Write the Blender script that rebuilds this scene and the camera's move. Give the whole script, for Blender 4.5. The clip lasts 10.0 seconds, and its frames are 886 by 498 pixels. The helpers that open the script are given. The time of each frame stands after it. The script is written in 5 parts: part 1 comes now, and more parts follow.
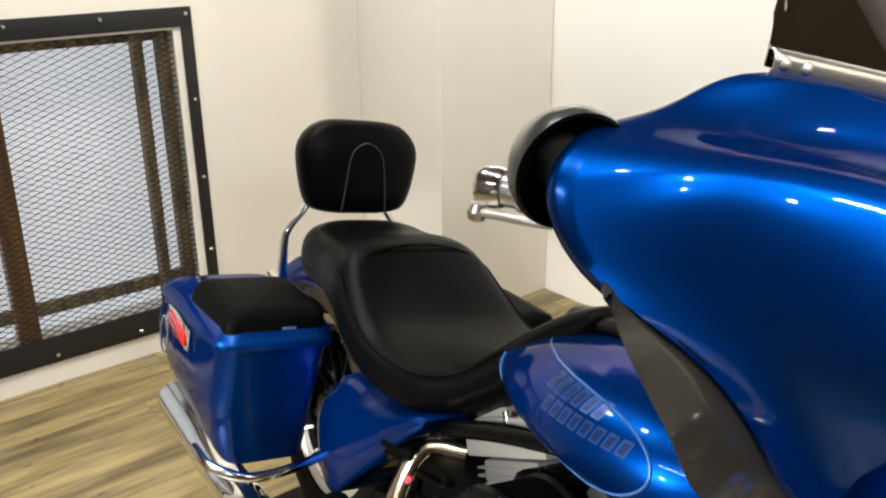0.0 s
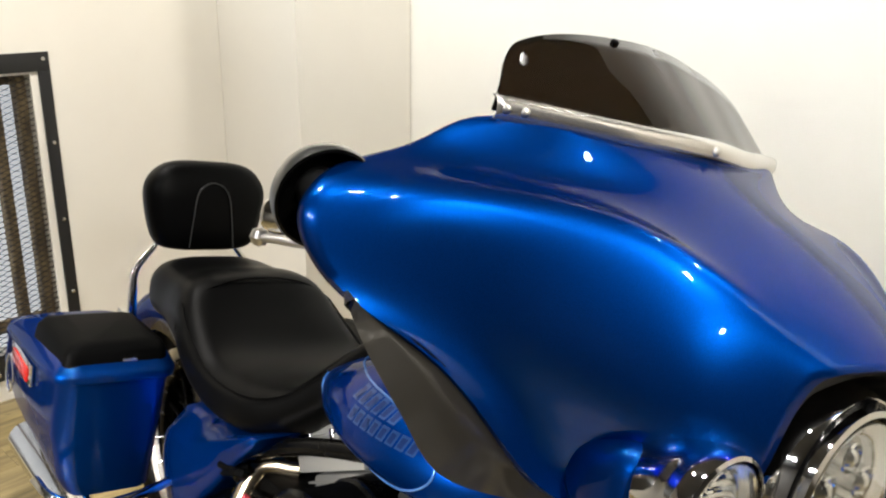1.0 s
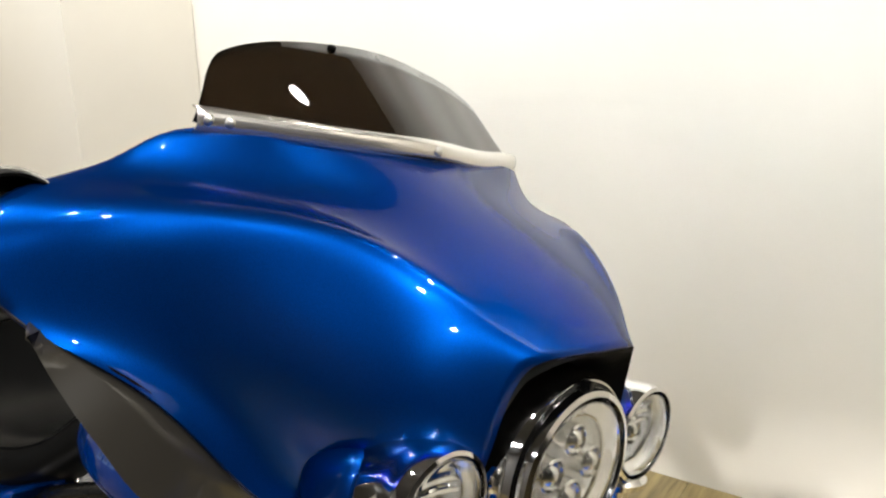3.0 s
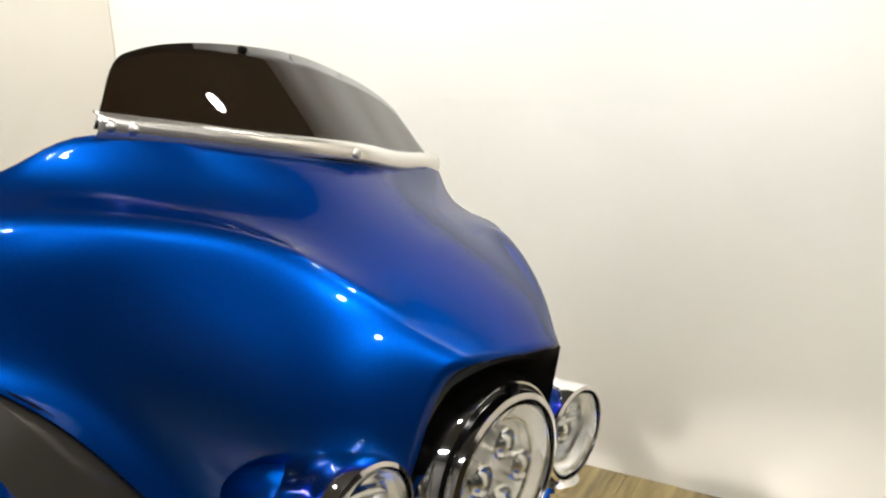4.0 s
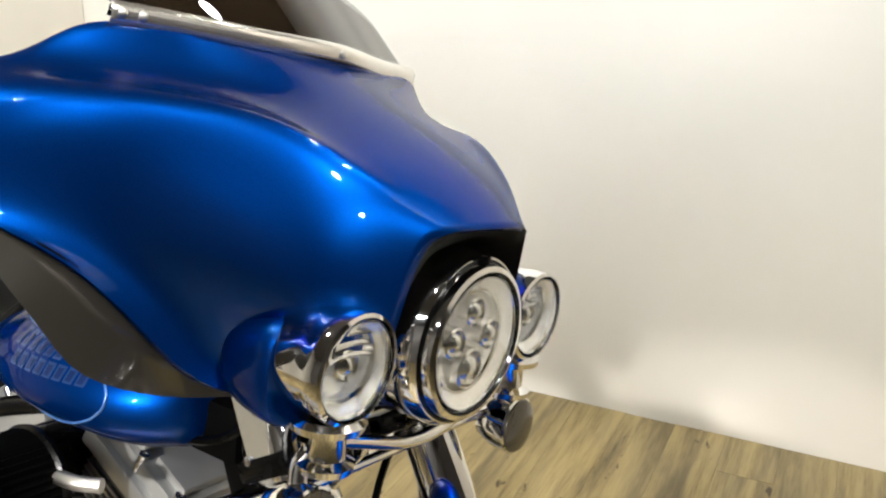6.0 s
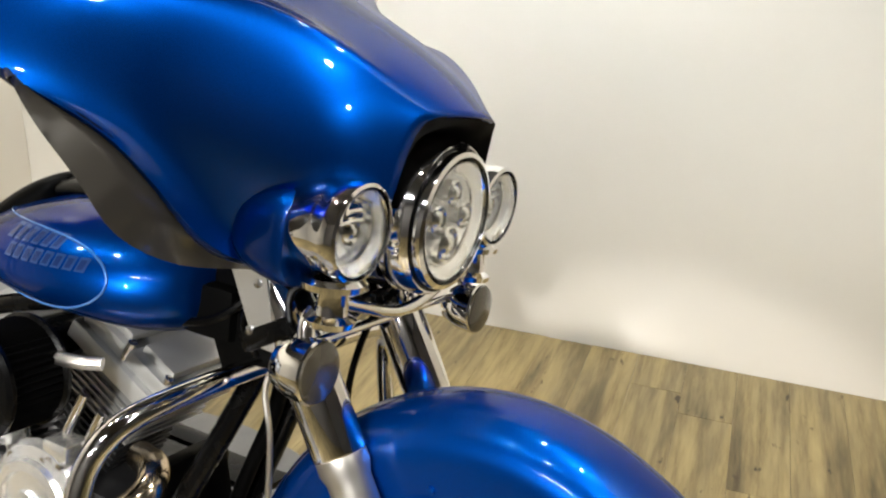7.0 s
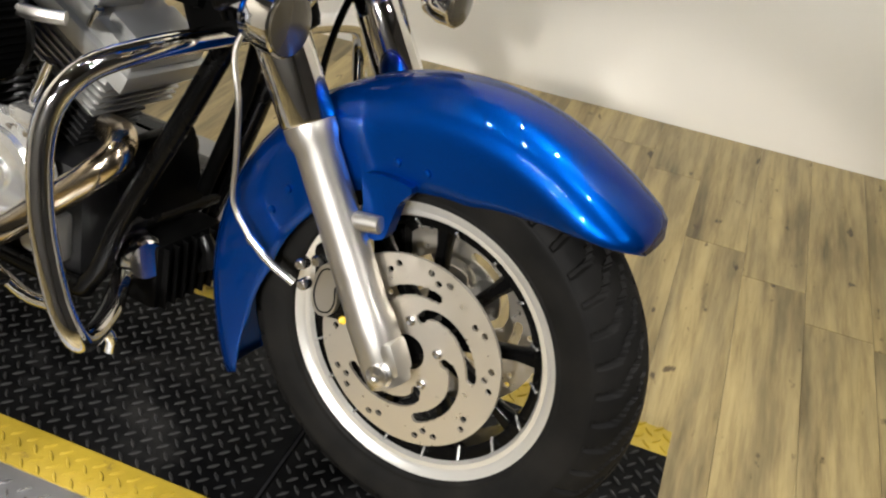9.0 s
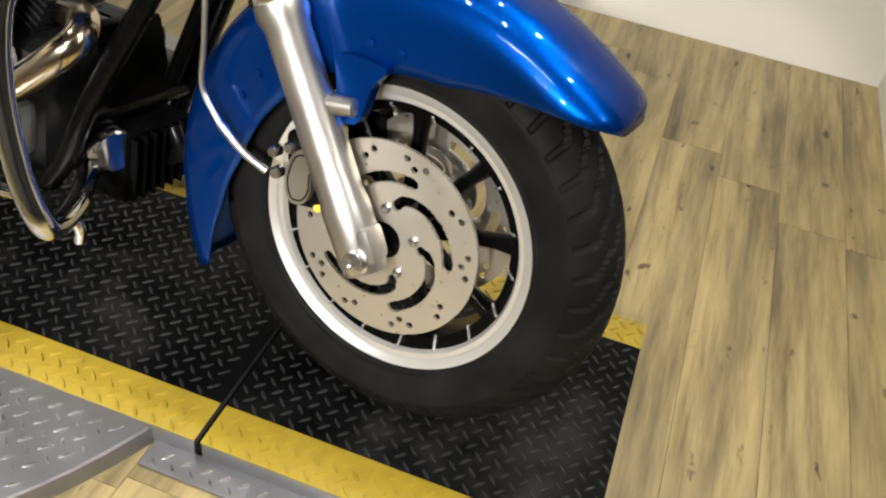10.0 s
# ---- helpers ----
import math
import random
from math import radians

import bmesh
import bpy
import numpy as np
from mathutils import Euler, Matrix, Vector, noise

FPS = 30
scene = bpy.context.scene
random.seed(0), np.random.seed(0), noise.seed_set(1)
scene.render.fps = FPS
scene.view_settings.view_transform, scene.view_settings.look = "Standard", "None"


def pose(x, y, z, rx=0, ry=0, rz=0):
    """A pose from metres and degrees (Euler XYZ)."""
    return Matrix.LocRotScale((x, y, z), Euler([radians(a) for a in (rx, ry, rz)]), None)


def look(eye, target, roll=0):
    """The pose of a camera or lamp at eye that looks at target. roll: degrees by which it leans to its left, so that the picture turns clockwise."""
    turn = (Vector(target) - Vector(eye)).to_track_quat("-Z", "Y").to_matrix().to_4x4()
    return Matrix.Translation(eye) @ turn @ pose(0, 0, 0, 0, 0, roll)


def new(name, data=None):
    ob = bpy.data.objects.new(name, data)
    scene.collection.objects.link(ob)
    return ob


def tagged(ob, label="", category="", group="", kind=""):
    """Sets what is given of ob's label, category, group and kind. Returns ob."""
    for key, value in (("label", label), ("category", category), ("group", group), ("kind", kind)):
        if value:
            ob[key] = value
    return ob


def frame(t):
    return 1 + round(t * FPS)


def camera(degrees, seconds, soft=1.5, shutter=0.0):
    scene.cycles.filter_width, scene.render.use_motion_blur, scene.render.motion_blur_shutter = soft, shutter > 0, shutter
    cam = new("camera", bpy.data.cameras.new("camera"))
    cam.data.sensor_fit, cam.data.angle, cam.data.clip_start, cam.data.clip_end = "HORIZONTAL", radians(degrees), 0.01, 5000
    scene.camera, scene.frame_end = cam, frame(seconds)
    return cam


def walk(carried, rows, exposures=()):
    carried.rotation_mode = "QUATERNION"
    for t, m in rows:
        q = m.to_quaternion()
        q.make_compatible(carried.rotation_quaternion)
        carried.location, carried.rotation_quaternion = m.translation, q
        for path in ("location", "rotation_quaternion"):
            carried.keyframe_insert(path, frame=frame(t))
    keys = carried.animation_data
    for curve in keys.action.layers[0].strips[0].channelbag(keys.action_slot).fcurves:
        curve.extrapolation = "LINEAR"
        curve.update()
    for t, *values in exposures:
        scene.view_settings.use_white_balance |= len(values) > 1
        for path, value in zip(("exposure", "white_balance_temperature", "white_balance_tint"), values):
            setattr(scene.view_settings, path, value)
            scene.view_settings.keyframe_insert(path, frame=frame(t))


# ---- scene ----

# ================= camera =================
cam = camera(53.16, 10.0, soft=2.2)
PATH = [
    (0.0, -0.0435, -0.7325, 1.4338, 69.411, 0.591, 50.797),
    (0.5, 0.0967, -0.7346, 1.4494, 70.306, 0.089, 48.521),
    (1.0, 0.1384, -0.7237, 1.4544, 72.124, -0.398, 44.139),
    (1.5, 0.1627, -0.6996, 1.4506, 72.325, 0.284, 40.622),
    (2.0, 0.1931, -0.6715, 1.4486, 72.794, 1.209, 37.693),
    (2.5, 0.2129, -0.6473, 1.4449, 72.802, 0.797, 35.035),
    (3.0, 0.2291, -0.6308, 1.4420, 73.052, 0.964, 32.978),
    (4.5, 0.2377, -0.5955, 1.4357, 72.971, 1.326, 27.551),
    (5.0, 0.2566, -0.6117, 1.4292, 73.265, 0.806, 27.654),
    (5.5, 0.2774, -0.6427, 1.4111, 71.827, 0.330, 28.278),
    (7.0, 0.2358, -0.9127, 1.3332, 68.525, -2.127, 19.824),
    (7.5, 0.2393, -0.9360, 1.3106, 65.135, -4.030, 20.849),
    (8.0, 0.2443, -0.9389, 1.2729, 60.951, -5.263, 20.698),
    (8.5, 0.2593, -0.9477, 1.2365, 57.804, -5.544, 20.829),
    (9.0, 0.2730, -0.9581, 1.2006, 54.830, -6.445, 20.658),
    (9.5, 0.2813, -0.9637, 1.1645, 51.413, -7.167, 19.583),
    (10.0, 0.2812, -0.9703, 1.1553, 49.805, -7.311, 19.260),
]
walk(cam, [(t, pose(*row)) for t, *row in PATH], exposures=[(0.0, 0.0), (7.5, 0.03), (9.0, -0.13), (10.0, -0.13)])

# ================= light =================
world = bpy.data.worlds.new("world")
scene.world = world
world.use_nodes = True
world.node_tree.nodes["Background"].inputs[0].default_value = (0.9, 0.95, 1.0, 1)
world.node_tree.nodes["Background"].inputs[1].default_value = 0.02


def lamp(name, kind, eye, target, watts, colour, size=0.1, size_y=None, cone=None, blend=0.5):
    data = bpy.data.lights.new(name, kind)
    data.energy, data.color = watts, colour
    if kind == "AREA":
        data.size = size
        if size_y:
            data.shape, data.size_y = "RECTANGLE", size_y
        else:
            data.shape = "DISK"
    else:
        data.shadow_soft_size = size
    if kind == "SPOT":
        data.spot_size, data.spot_blend = radians(cone), blend
    ob = new(name, data)
    ob.matrix_world = look(eye, target)
    return ob


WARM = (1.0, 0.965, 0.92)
SOFT = (1.0, 0.94, 0.84)
COOL = (0.96, 0.985, 1.0)
CEIL = 2.7
# low track spots far back on the camera's side of the room, aimed at the wheels and the engine
# unseen; set this low to light the fender and leave the fairing dark
for i in range(5):
    sx = 0.25 - 0.62 * i
    lamp("track_spot", "SPOT", (sx, -2.6, 1.85), (sx - 0.1, 0.0, 0.13), 320 if i < 3 else 170, WARM, 0.05, cone=30, blend=0.35)
# downlights in the ceiling over the platform
# the last one is added to brighten the floor near the end wall
for dx, dy, watts in ((-0.50, -0.32, 22), (0.0, -0.42, 22), (0.08, 0.86, 30), (-1.10, -0.32, 30), (-1.65, -0.35, 36), (-2.20, 0.05, 36), (0.62, 0.50, 100)):
    lamp("ceiling_or_fill_lamp", "SPOT", (dx, dy, CEIL - 0.08), (dx, dy, 0.0), watts, WARM, 0.04, cone=78, blend=0.5)
# twin fluorescent tubes on the camera's side
for dy in (-2.02, -2.12):
    lamp("tube_light", "AREA", (-0.2, dy, CEIL - 0.06), (-0.2, dy, 0.0), 14, COOL, 0.95, 0.03)
# unseen lamps added beyond the platform's end, before the motorcycle, for the fairing's glow
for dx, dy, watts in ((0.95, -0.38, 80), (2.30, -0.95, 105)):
    lamp("ceiling_or_fill_lamp", "SPOT", (dx, dy, CEIL - 0.08), (-0.1, -0.15, 0.9), watts, WARM, 0.05, cone=60, blend=0.5)
# unseen strip added over the platform to light the wall behind it
lamp("wall_fill", "AREA", (-0.95, 0.05, CEIL - 0.06), (-0.95, 1.70, 1.62), 27, COOL, 3.1, 0.03).data.spread = radians(84)
# unseen spots added to brighten the back wall and its boxed-out corner
for ly in (-0.9, -0.2, 0.5, 1.3):
    lamp("wall_fill", "SPOT", (-1.95, ly, CEIL - 0.05), (-2.80, ly, 1.1), 52, SOFT, 0.035, cone=110, blend=1.0)


# ================= materials =================
def material(name, colour, rough=0.5, metal=0.0, coat=0.0, coat_rough=0.03, ior=1.5, transmit=0.0):
    m = bpy.data.materials.new(name)
    m.use_nodes = True
    b = m.node_tree.nodes["Principled BSDF"]
    b.inputs["Base Color"].default_value = (*colour, 1)
    b.inputs["Roughness"].default_value = rough
    b.inputs["Metallic"].default_value = metal
    b.inputs["Coat Weight"].default_value = coat
    b.inputs["Coat Roughness"].default_value = coat_rough
    b.inputs["IOR"].default_value = ior
    b.inputs["Transmission Weight"].default_value = transmit
    return m


def gloss(m, level, tint=None):
    bsdf(m).inputs["Specular IOR Level"].default_value = level
    if tint:
        bsdf(m).inputs["Specular Tint"].default_value = (*tint, 1)


def node(m, kind, **sets):
    n = m.node_tree.nodes.new(kind)
    for k, v in sets.items():
        n.inputs[k].default_value = v
    return n


def link(m, a, b):
    m.node_tree.links.new(a, b)


def bsdf(m):
    return m.node_tree.nodes["Principled BSDF"]


def ramp(m, source, stops):
    r = m.node_tree.nodes.new("ShaderNodeValToRGB")
    while len(r.color_ramp.elements) < len(stops):
        r.color_ramp.elements.new(0.5)
    for e, (p, c) in zip(r.color_ramp.elements, stops):
        e.position, e.color = p, (*c, 1)
    link(m, source, r.inputs["Fac"])
    return r


def coords(m, scale=(1, 1, 1), turn=0.0):
    c = m.node_tree.nodes.new("ShaderNodeTexCoord")
    mp = node(m, "ShaderNodeMapping", Scale=scale, Rotation=(0, 0, turn))
    link(m, c.outputs["Object"], mp.inputs["Vector"])
    return mp.outputs["Vector"]


def noisy(m, vec, scale, detail=4.0, rough=0.6):
    n = node(m, "ShaderNodeTexNoise", Scale=scale, Detail=detail, Roughness=rough)
    link(m, vec, n.inputs["Vector"])
    return n.outputs["Fac"]


def bump(m, height, strength, distance=0.002):
    b = node(m, "ShaderNodeBump", Strength=strength, Distance=distance)
    link(m, height, b.inputs["Height"])
    link(m, b.outputs["Normal"], bsdf(m).inputs["Normal"])


def vary_rough(m, scale, low, high, detail=5.0):
    r = node(m, "ShaderNodeMapRange")
    r.inputs["From Min"].default_value, r.inputs["From Max"].default_value = 0.3, 0.7
    r.inputs["To Min"].default_value, r.inputs["To Max"].default_value = low, high
    link(m, noisy(m, coords(m), scale, detail), r.inputs["Value"])
    link(m, r.outputs["Result"], bsdf(m).inputs["Roughness"])


# blue metallic lacquer: flake base under a clear coat
BLUE = material("blue_metallic_paint", (0.001, 0.03, 0.16), 0.34, 0.82, 0.55, 0.012)
v = noisy(BLUE, coords(BLUE), 1400, 1)
link(BLUE, ramp(BLUE, v, ((0.3, (0.0002, 0.034, 0.20)), (0.7, (0.0003, 0.054, 0.33)))).outputs["Color"], bsdf(BLUE).inputs["Base Color"])
bsdf(BLUE).inputs["Specular Tint"].default_value = (0.01, 0.16, 0.70, 1)
bsdf(BLUE).inputs["Coat IOR"].default_value = 1.42
bsdf(BLUE).distribution = "GGX"
PALE = material("pale_blue_stripe", (0.06, 0.22, 0.62), 0.35, 0.3, 1.0)
EMBLEM = material("emblem_blue_grey", (0.02, 0.075, 0.26), 0.35, 0.4, 0.3)
EMBLEM_DARK = material("emblem_dark", (0.005, 0.03, 0.15), 0.35, 0.4, 0.3)
CHROME = material("chrome", (0.86, 0.85, 0.83), 0.05, 1.0)
vary_rough(CHROME, 30, 0.03, 0.10)
TRIM = material("polished_trim", (0.80, 0.77, 0.71), 0.22, 0.9)
GUNMETAL = material("dark_metallic_grey", (0.10, 0.10, 0.098), 0.30, 0.7, 0.5)
SATIN = material("satin_aluminium", (0.62, 0.60, 0.56), 0.33, 1.0)
vary_rough(SATIN, 22, 0.28, 0.42)
MACHINED = material("machined_steel", (0.60, 0.56, 0.49), 0.34, 0.8)
vary_rough(MACHINED, 60, 0.26, 0.42)
CAST = material("cast_aluminium", (0.34, 0.34, 0.33), 0.36, 0.75)
CASTING_BRIGHT = material("bright_alloy_casting", (0.45, 0.45, 0.435), 0.4, 0.6)
# dark casting, its colour taken near black for the shade of the engine bay
DARK_SHADED_CAST = material("dark_shaded_casting", (0.008, 0.008, 0.0085), 0.45, 0.2)
vary_rough(DARK_SHADED_CAST, 30, 0.35, 0.6)
bump(CAST, noisy(CAST, coords(CAST), 260), 0.25, 0.001)
POLISHED = material("polished_aluminium", (0.84, 0.84, 0.82), 0.2, 0.85)
vary_rough(POLISHED, 9, 0.20, 0.27)
RIM = material("machined_rim", (0.80, 0.785, 0.745), 0.34, 0.75)
BLACK = material("black_gloss", (0.002, 0.002, 0.002), 0.18)
vary_rough(BLACK, 25, 0.16, 0.32)
MATT = material("black_plastic", (0.0025, 0.0025, 0.0025), 0.5)
bump(MATT, noisy(MATT, coords(MATT), 500), 0.15, 0.0006)
INNER = material("dark_grey_inner_fairing", (0.030, 0.027, 0.0215), 0.34, 0.0, 0.6, 0.04)
LEATHER = material("black_vinyl", (0.0025, 0.0025, 0.0025), 0.36)
vor = node(LEATHER, "ShaderNodeTexVoronoi", Scale=420.0)
link(LEATHER, coords(LEATHER), vor.inputs["Vector"])
bump(LEATHER, vor.outputs["Distance"], 0.09, 0.0006)
THREAD = material("grey_thread", (0.035, 0.035, 0.035), 0.7)
RUBBER = material("tyre_rubber", (0.010, 0.0095, 0.009), 0.55)
link(RUBBER, ramp(RUBBER, noisy(RUBBER, coords(RUBBER), 14, 6), ((0.35, (0.006, 0.006, 0.006)), (0.75, (0.014, 0.0132, 0.012)))).outputs["Color"], bsdf(RUBBER).inputs["Base Color"])
bump(RUBBER, noisy(RUBBER, coords(RUBBER), 220), 0.2, 0.0008)
SMOKE = material("smoked_acrylic", (0.022, 0.014, 0.008), 0.02, 0.0, 0.0, ior=1.45, transmit=1.0)
GLASS = material("clear_glass", (0.97, 0.98, 0.97), 0.0, ior=1.45, transmit=1.0)
AMBER = material("smoked_lens", (0.035, 0.03, 0.02), 0.22, 0.0, 0.4)
RED = material("red_reflector", (0.55, 0.015, 0.01), 0.15, 0.0, 0.8)
WHITE_TRIM = material("silver_emblem", (0.75, 0.75, 0.75), 0.2, 0.9)
LAMP_WHITE = material("lamp_reflector", (0.70, 0.68, 0.62), 0.28, 0.6)
YELLOW_BIT = material("yellow_tag", (0.75, 0.5, 0.02), 0.5)
PINK = material("pink_cable", (0.8, 0.08, 0.12), 0.5)
HEAT_CHROME = material("heat_tinted_chrome", (0.62, 0.52, 0.38), 0.14, 1.0)
vary_rough(HEAT_CHROME, 24, 0.10, 0.24)
STEEL = material("bolt_steel", (0.62, 0.61, 0.6), 0.25, 1.0)

for m, level in ((BLACK, 0.14), (MATT, 0.03), (INNER, 0.2), (LEATHER, 0.07), (RUBBER, 0.07)):
    gloss(m, level)
gloss(BLUE, 0.0, (0.0, 0.01, 0.03))

WALL = material("cream_wall_paint", (0.80, 0.77, 0.70), 0.62)
link(WALL, ramp(WALL, noisy(WALL, coords(WALL), 1.3, 5), ((0.3, (0.78, 0.745, 0.67)), (0.7, (0.82, 0.79, 0.72)))).outputs["Color"], bsdf(WALL).inputs["Base Color"])
bump(WALL, noisy(WALL, coords(WALL), 160), 0.12, 0.001)
# unseen ceiling and walls: tones set for reflections in paint and chrome
CEILING = material("dark_ceiling", (0.08, 0.078, 0.075), 0.8)
DARK = material("grey_far_wall", (0.20, 0.19, 0.18), 0.7)
bump(DARK, noisy(DARK, coords(DARK), 90), 0.2, 0.001)
bump(CEILING, noisy(CEILING, coords(CEILING), 90), 0.2, 0.001)

WOOD = material("weathered_vinyl_plank", (0.4, 0.3, 0.16), 0.42)
info = WOOD.node_tree.nodes.new("ShaderNodeObjectInfo")
shift = node(WOOD, "ShaderNodeVectorMath")
shift.operation = "MULTIPLY_ADD"
link(WOOD, info.outputs["Random"], shift.inputs[0])
shift.inputs[1].default_value = (37.0, 53.0, 11.0)
tc = WOOD.node_tree.nodes.new("ShaderNodeTexCoord")
link(WOOD, tc.outputs["Object"], shift.inputs[2])
mp = node(WOOD, "ShaderNodeMapping", Scale=(34.0, 2.6, 1.0))
link(WOOD, shift.outputs["Vector"], mp.inputs["Vector"])
g1 = noisy(WOOD, mp.outputs["Vector"], 1.0, 9, 0.68)
mp2 = node(WOOD, "ShaderNodeMapping", Scale=(8.0, 1.0, 1.0))
link(WOOD, shift.outputs["Vector"], mp2.inputs["Vector"])
g2 = noisy(WOOD, mp2.outputs["Vector"], 1.4, 4, 0.6)
r1 = ramp(WOOD, g1, ((0.25, (0.065, 0.046, 0.020)), (0.37, (0.22, 0.168, 0.076)), (0.54, (0.345, 0.272, 0.130)), (0.8, (0.45, 0.365, 0.185))))
r2 = ramp(WOOD, g2, ((0.34, (0.40, 0.39, 0.38)), (0.47, (0.74, 0.73, 0.72)), (0.60, (1.0, 0.98, 0.92))))
mix = WOOD.node_tree.nodes.new("ShaderNodeMix")
mix.data_type, mix.blend_type = "RGBA", "MULTIPLY"
mix.inputs["Factor"].default_value = 1.0
link(WOOD, r1.outputs["Color"], mix.inputs["A"])
link(WOOD, r2.outputs["Color"], mix.inputs["B"])
mp3 = node(WOOD, "ShaderNodeMapping", Scale=(22.0, 9.0, 1.0))
link(WOOD, shift.outputs["Vector"], mp3.inputs["Vector"])
knots = ramp(WOOD, noisy(WOOD, mp3.outputs["Vector"], 1.6, 3, 0.5), ((0.26, (0.22, 0.19, 0.16)), (0.33, (1, 1, 1))))
mix2 = WOOD.node_tree.nodes.new("ShaderNodeMix")
mix2.data_type, mix2.blend_type = "RGBA", "MULTIPLY"
mix2.inputs["Factor"].default_value = 1.0
link(WOOD, mix.outputs["Result"], mix2.inputs["A"])
link(WOOD, knots.outputs["Color"], mix2.inputs["B"])
link(WOOD, mix2.outputs["Result"], bsdf(WOOD).inputs["Base Color"])
bump(WOOD, g1, 0.25, 0.0015)
JOINT = material("plank_joint", (0.12, 0.095, 0.06), 0.8)

PLATE = material("worn_black_plate", (0.013, 0.013, 0.014), 0.4, 0.1)
gloss(PLATE, 0.09)
link(PLATE, ramp(PLATE, noisy(PLATE, coords(PLATE), 5, 9, 0.72), ((0.40, (0.0008, 0.0008, 0.0009)), (0.54, (0.003, 0.003, 0.0032)), (0.72, (0.022, 0.021, 0.020)))).outputs["Color"], bsdf(PLATE).inputs["Base Color"])
vary_rough(PLATE, 9, 0.3, 0.6)
# lighter tread tops: wear, plus their glints put into the colour
WORN_GLINT = material("worn_glint_tops", (0.034, 0.034, 0.034), 0.34, 0.4)
vary_rough(WORN_GLINT, 12, 0.25, 0.5)
YELLOW = material("yellow_plate_paint", (0.72, 0.47, 0.02), 0.42)
link(YELLOW, ramp(YELLOW, noisy(YELLOW, coords(YELLOW), 30, 6, 0.7), ((0.27, (0.14, 0.09, 0.02)), (0.36, (0.27, 0.19, 0.016)), (0.8, (0.35, 0.25, 0.022)))).outputs["Color"], bsdf(YELLOW).inputs["Base Color"])
SILVER = material("bare_tread_plate", (0.25, 0.25, 0.26), 0.40, 0.85)
vary_rough(SILVER, 15, 0.34, 0.55)
IRON = material("black_iron_frame", (0.02, 0.02, 0.02), 0.5, 0.4)
# tread tops coloured lighter than their plate, so the pattern shows
TREAD_SILVER = material("bright_tread_tops", (0.8, 0.8, 0.8), 0.22, 0.95)
STRAND = material("expanded_metal", (0.035, 0.03, 0.027), 0.5, 0.5)
TIMBER = material("stained_timber", (0.23, 0.11, 0.03), 0.5)
link(TIMBER, ramp(TIMBER, noisy(TIMBER, coords(TIMBER, (18, 18, 1.2)), 2, 7), ((0.3, (0.11, 0.05, 0.015)), (0.7, (0.30, 0.155, 0.05)))).outputs["Color"], bsdf(TIMBER).inputs["Base Color"])
ROUGH_TIMBER = material("rough_grey_timber", (0.28, 0.20, 0.10), 0.7)
link(ROUGH_TIMBER, ramp(ROUGH_TIMBER, noisy(ROUGH_TIMBER, coords(ROUGH_TIMBER, (14, 14, 3)), 2, 8), ((0.35, (0.07, 0.05, 0.03)), (0.65, (0.36, 0.27, 0.14)))).outputs["Color"], bsdf(ROUGH_TIMBER).inputs["Base Color"])
PANEL = material("glowing_white_panel", (0.80, 0.83, 0.87), 0.6)
# glow added, since the panel lies dark in its recess
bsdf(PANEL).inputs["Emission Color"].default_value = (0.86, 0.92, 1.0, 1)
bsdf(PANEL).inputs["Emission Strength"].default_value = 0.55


# ================= mesh helpers =================
def smooth_curve(pts, n, closed=False):
    """A Catmull-Rom curve through pts, n pieces for each span."""
    p = np.array(pts, float)
    k = len(p)
    out = []
    for i in range(k if closed else k - 1):
        if closed:
            a, b, c, d = p[i - 1], p[i], p[(i + 1) % k], p[(i + 2) % k]
        else:
            b, c = p[i], p[i + 1]
            a = p[i - 1] if i else 2 * b - c
            d = p[i + 2] if i + 2 < k else 2 * c - b
        for j in range(n):
            t = j / n
            out.append(0.5 * (2 * b + (c - a) * t + (2 * a - 5 * b + 4 * c - d) * t * t + (3 * b - a - 3 * c + d) * t ** 3))
    if not closed:
        out.append(p[-1])
    return np.array(out)


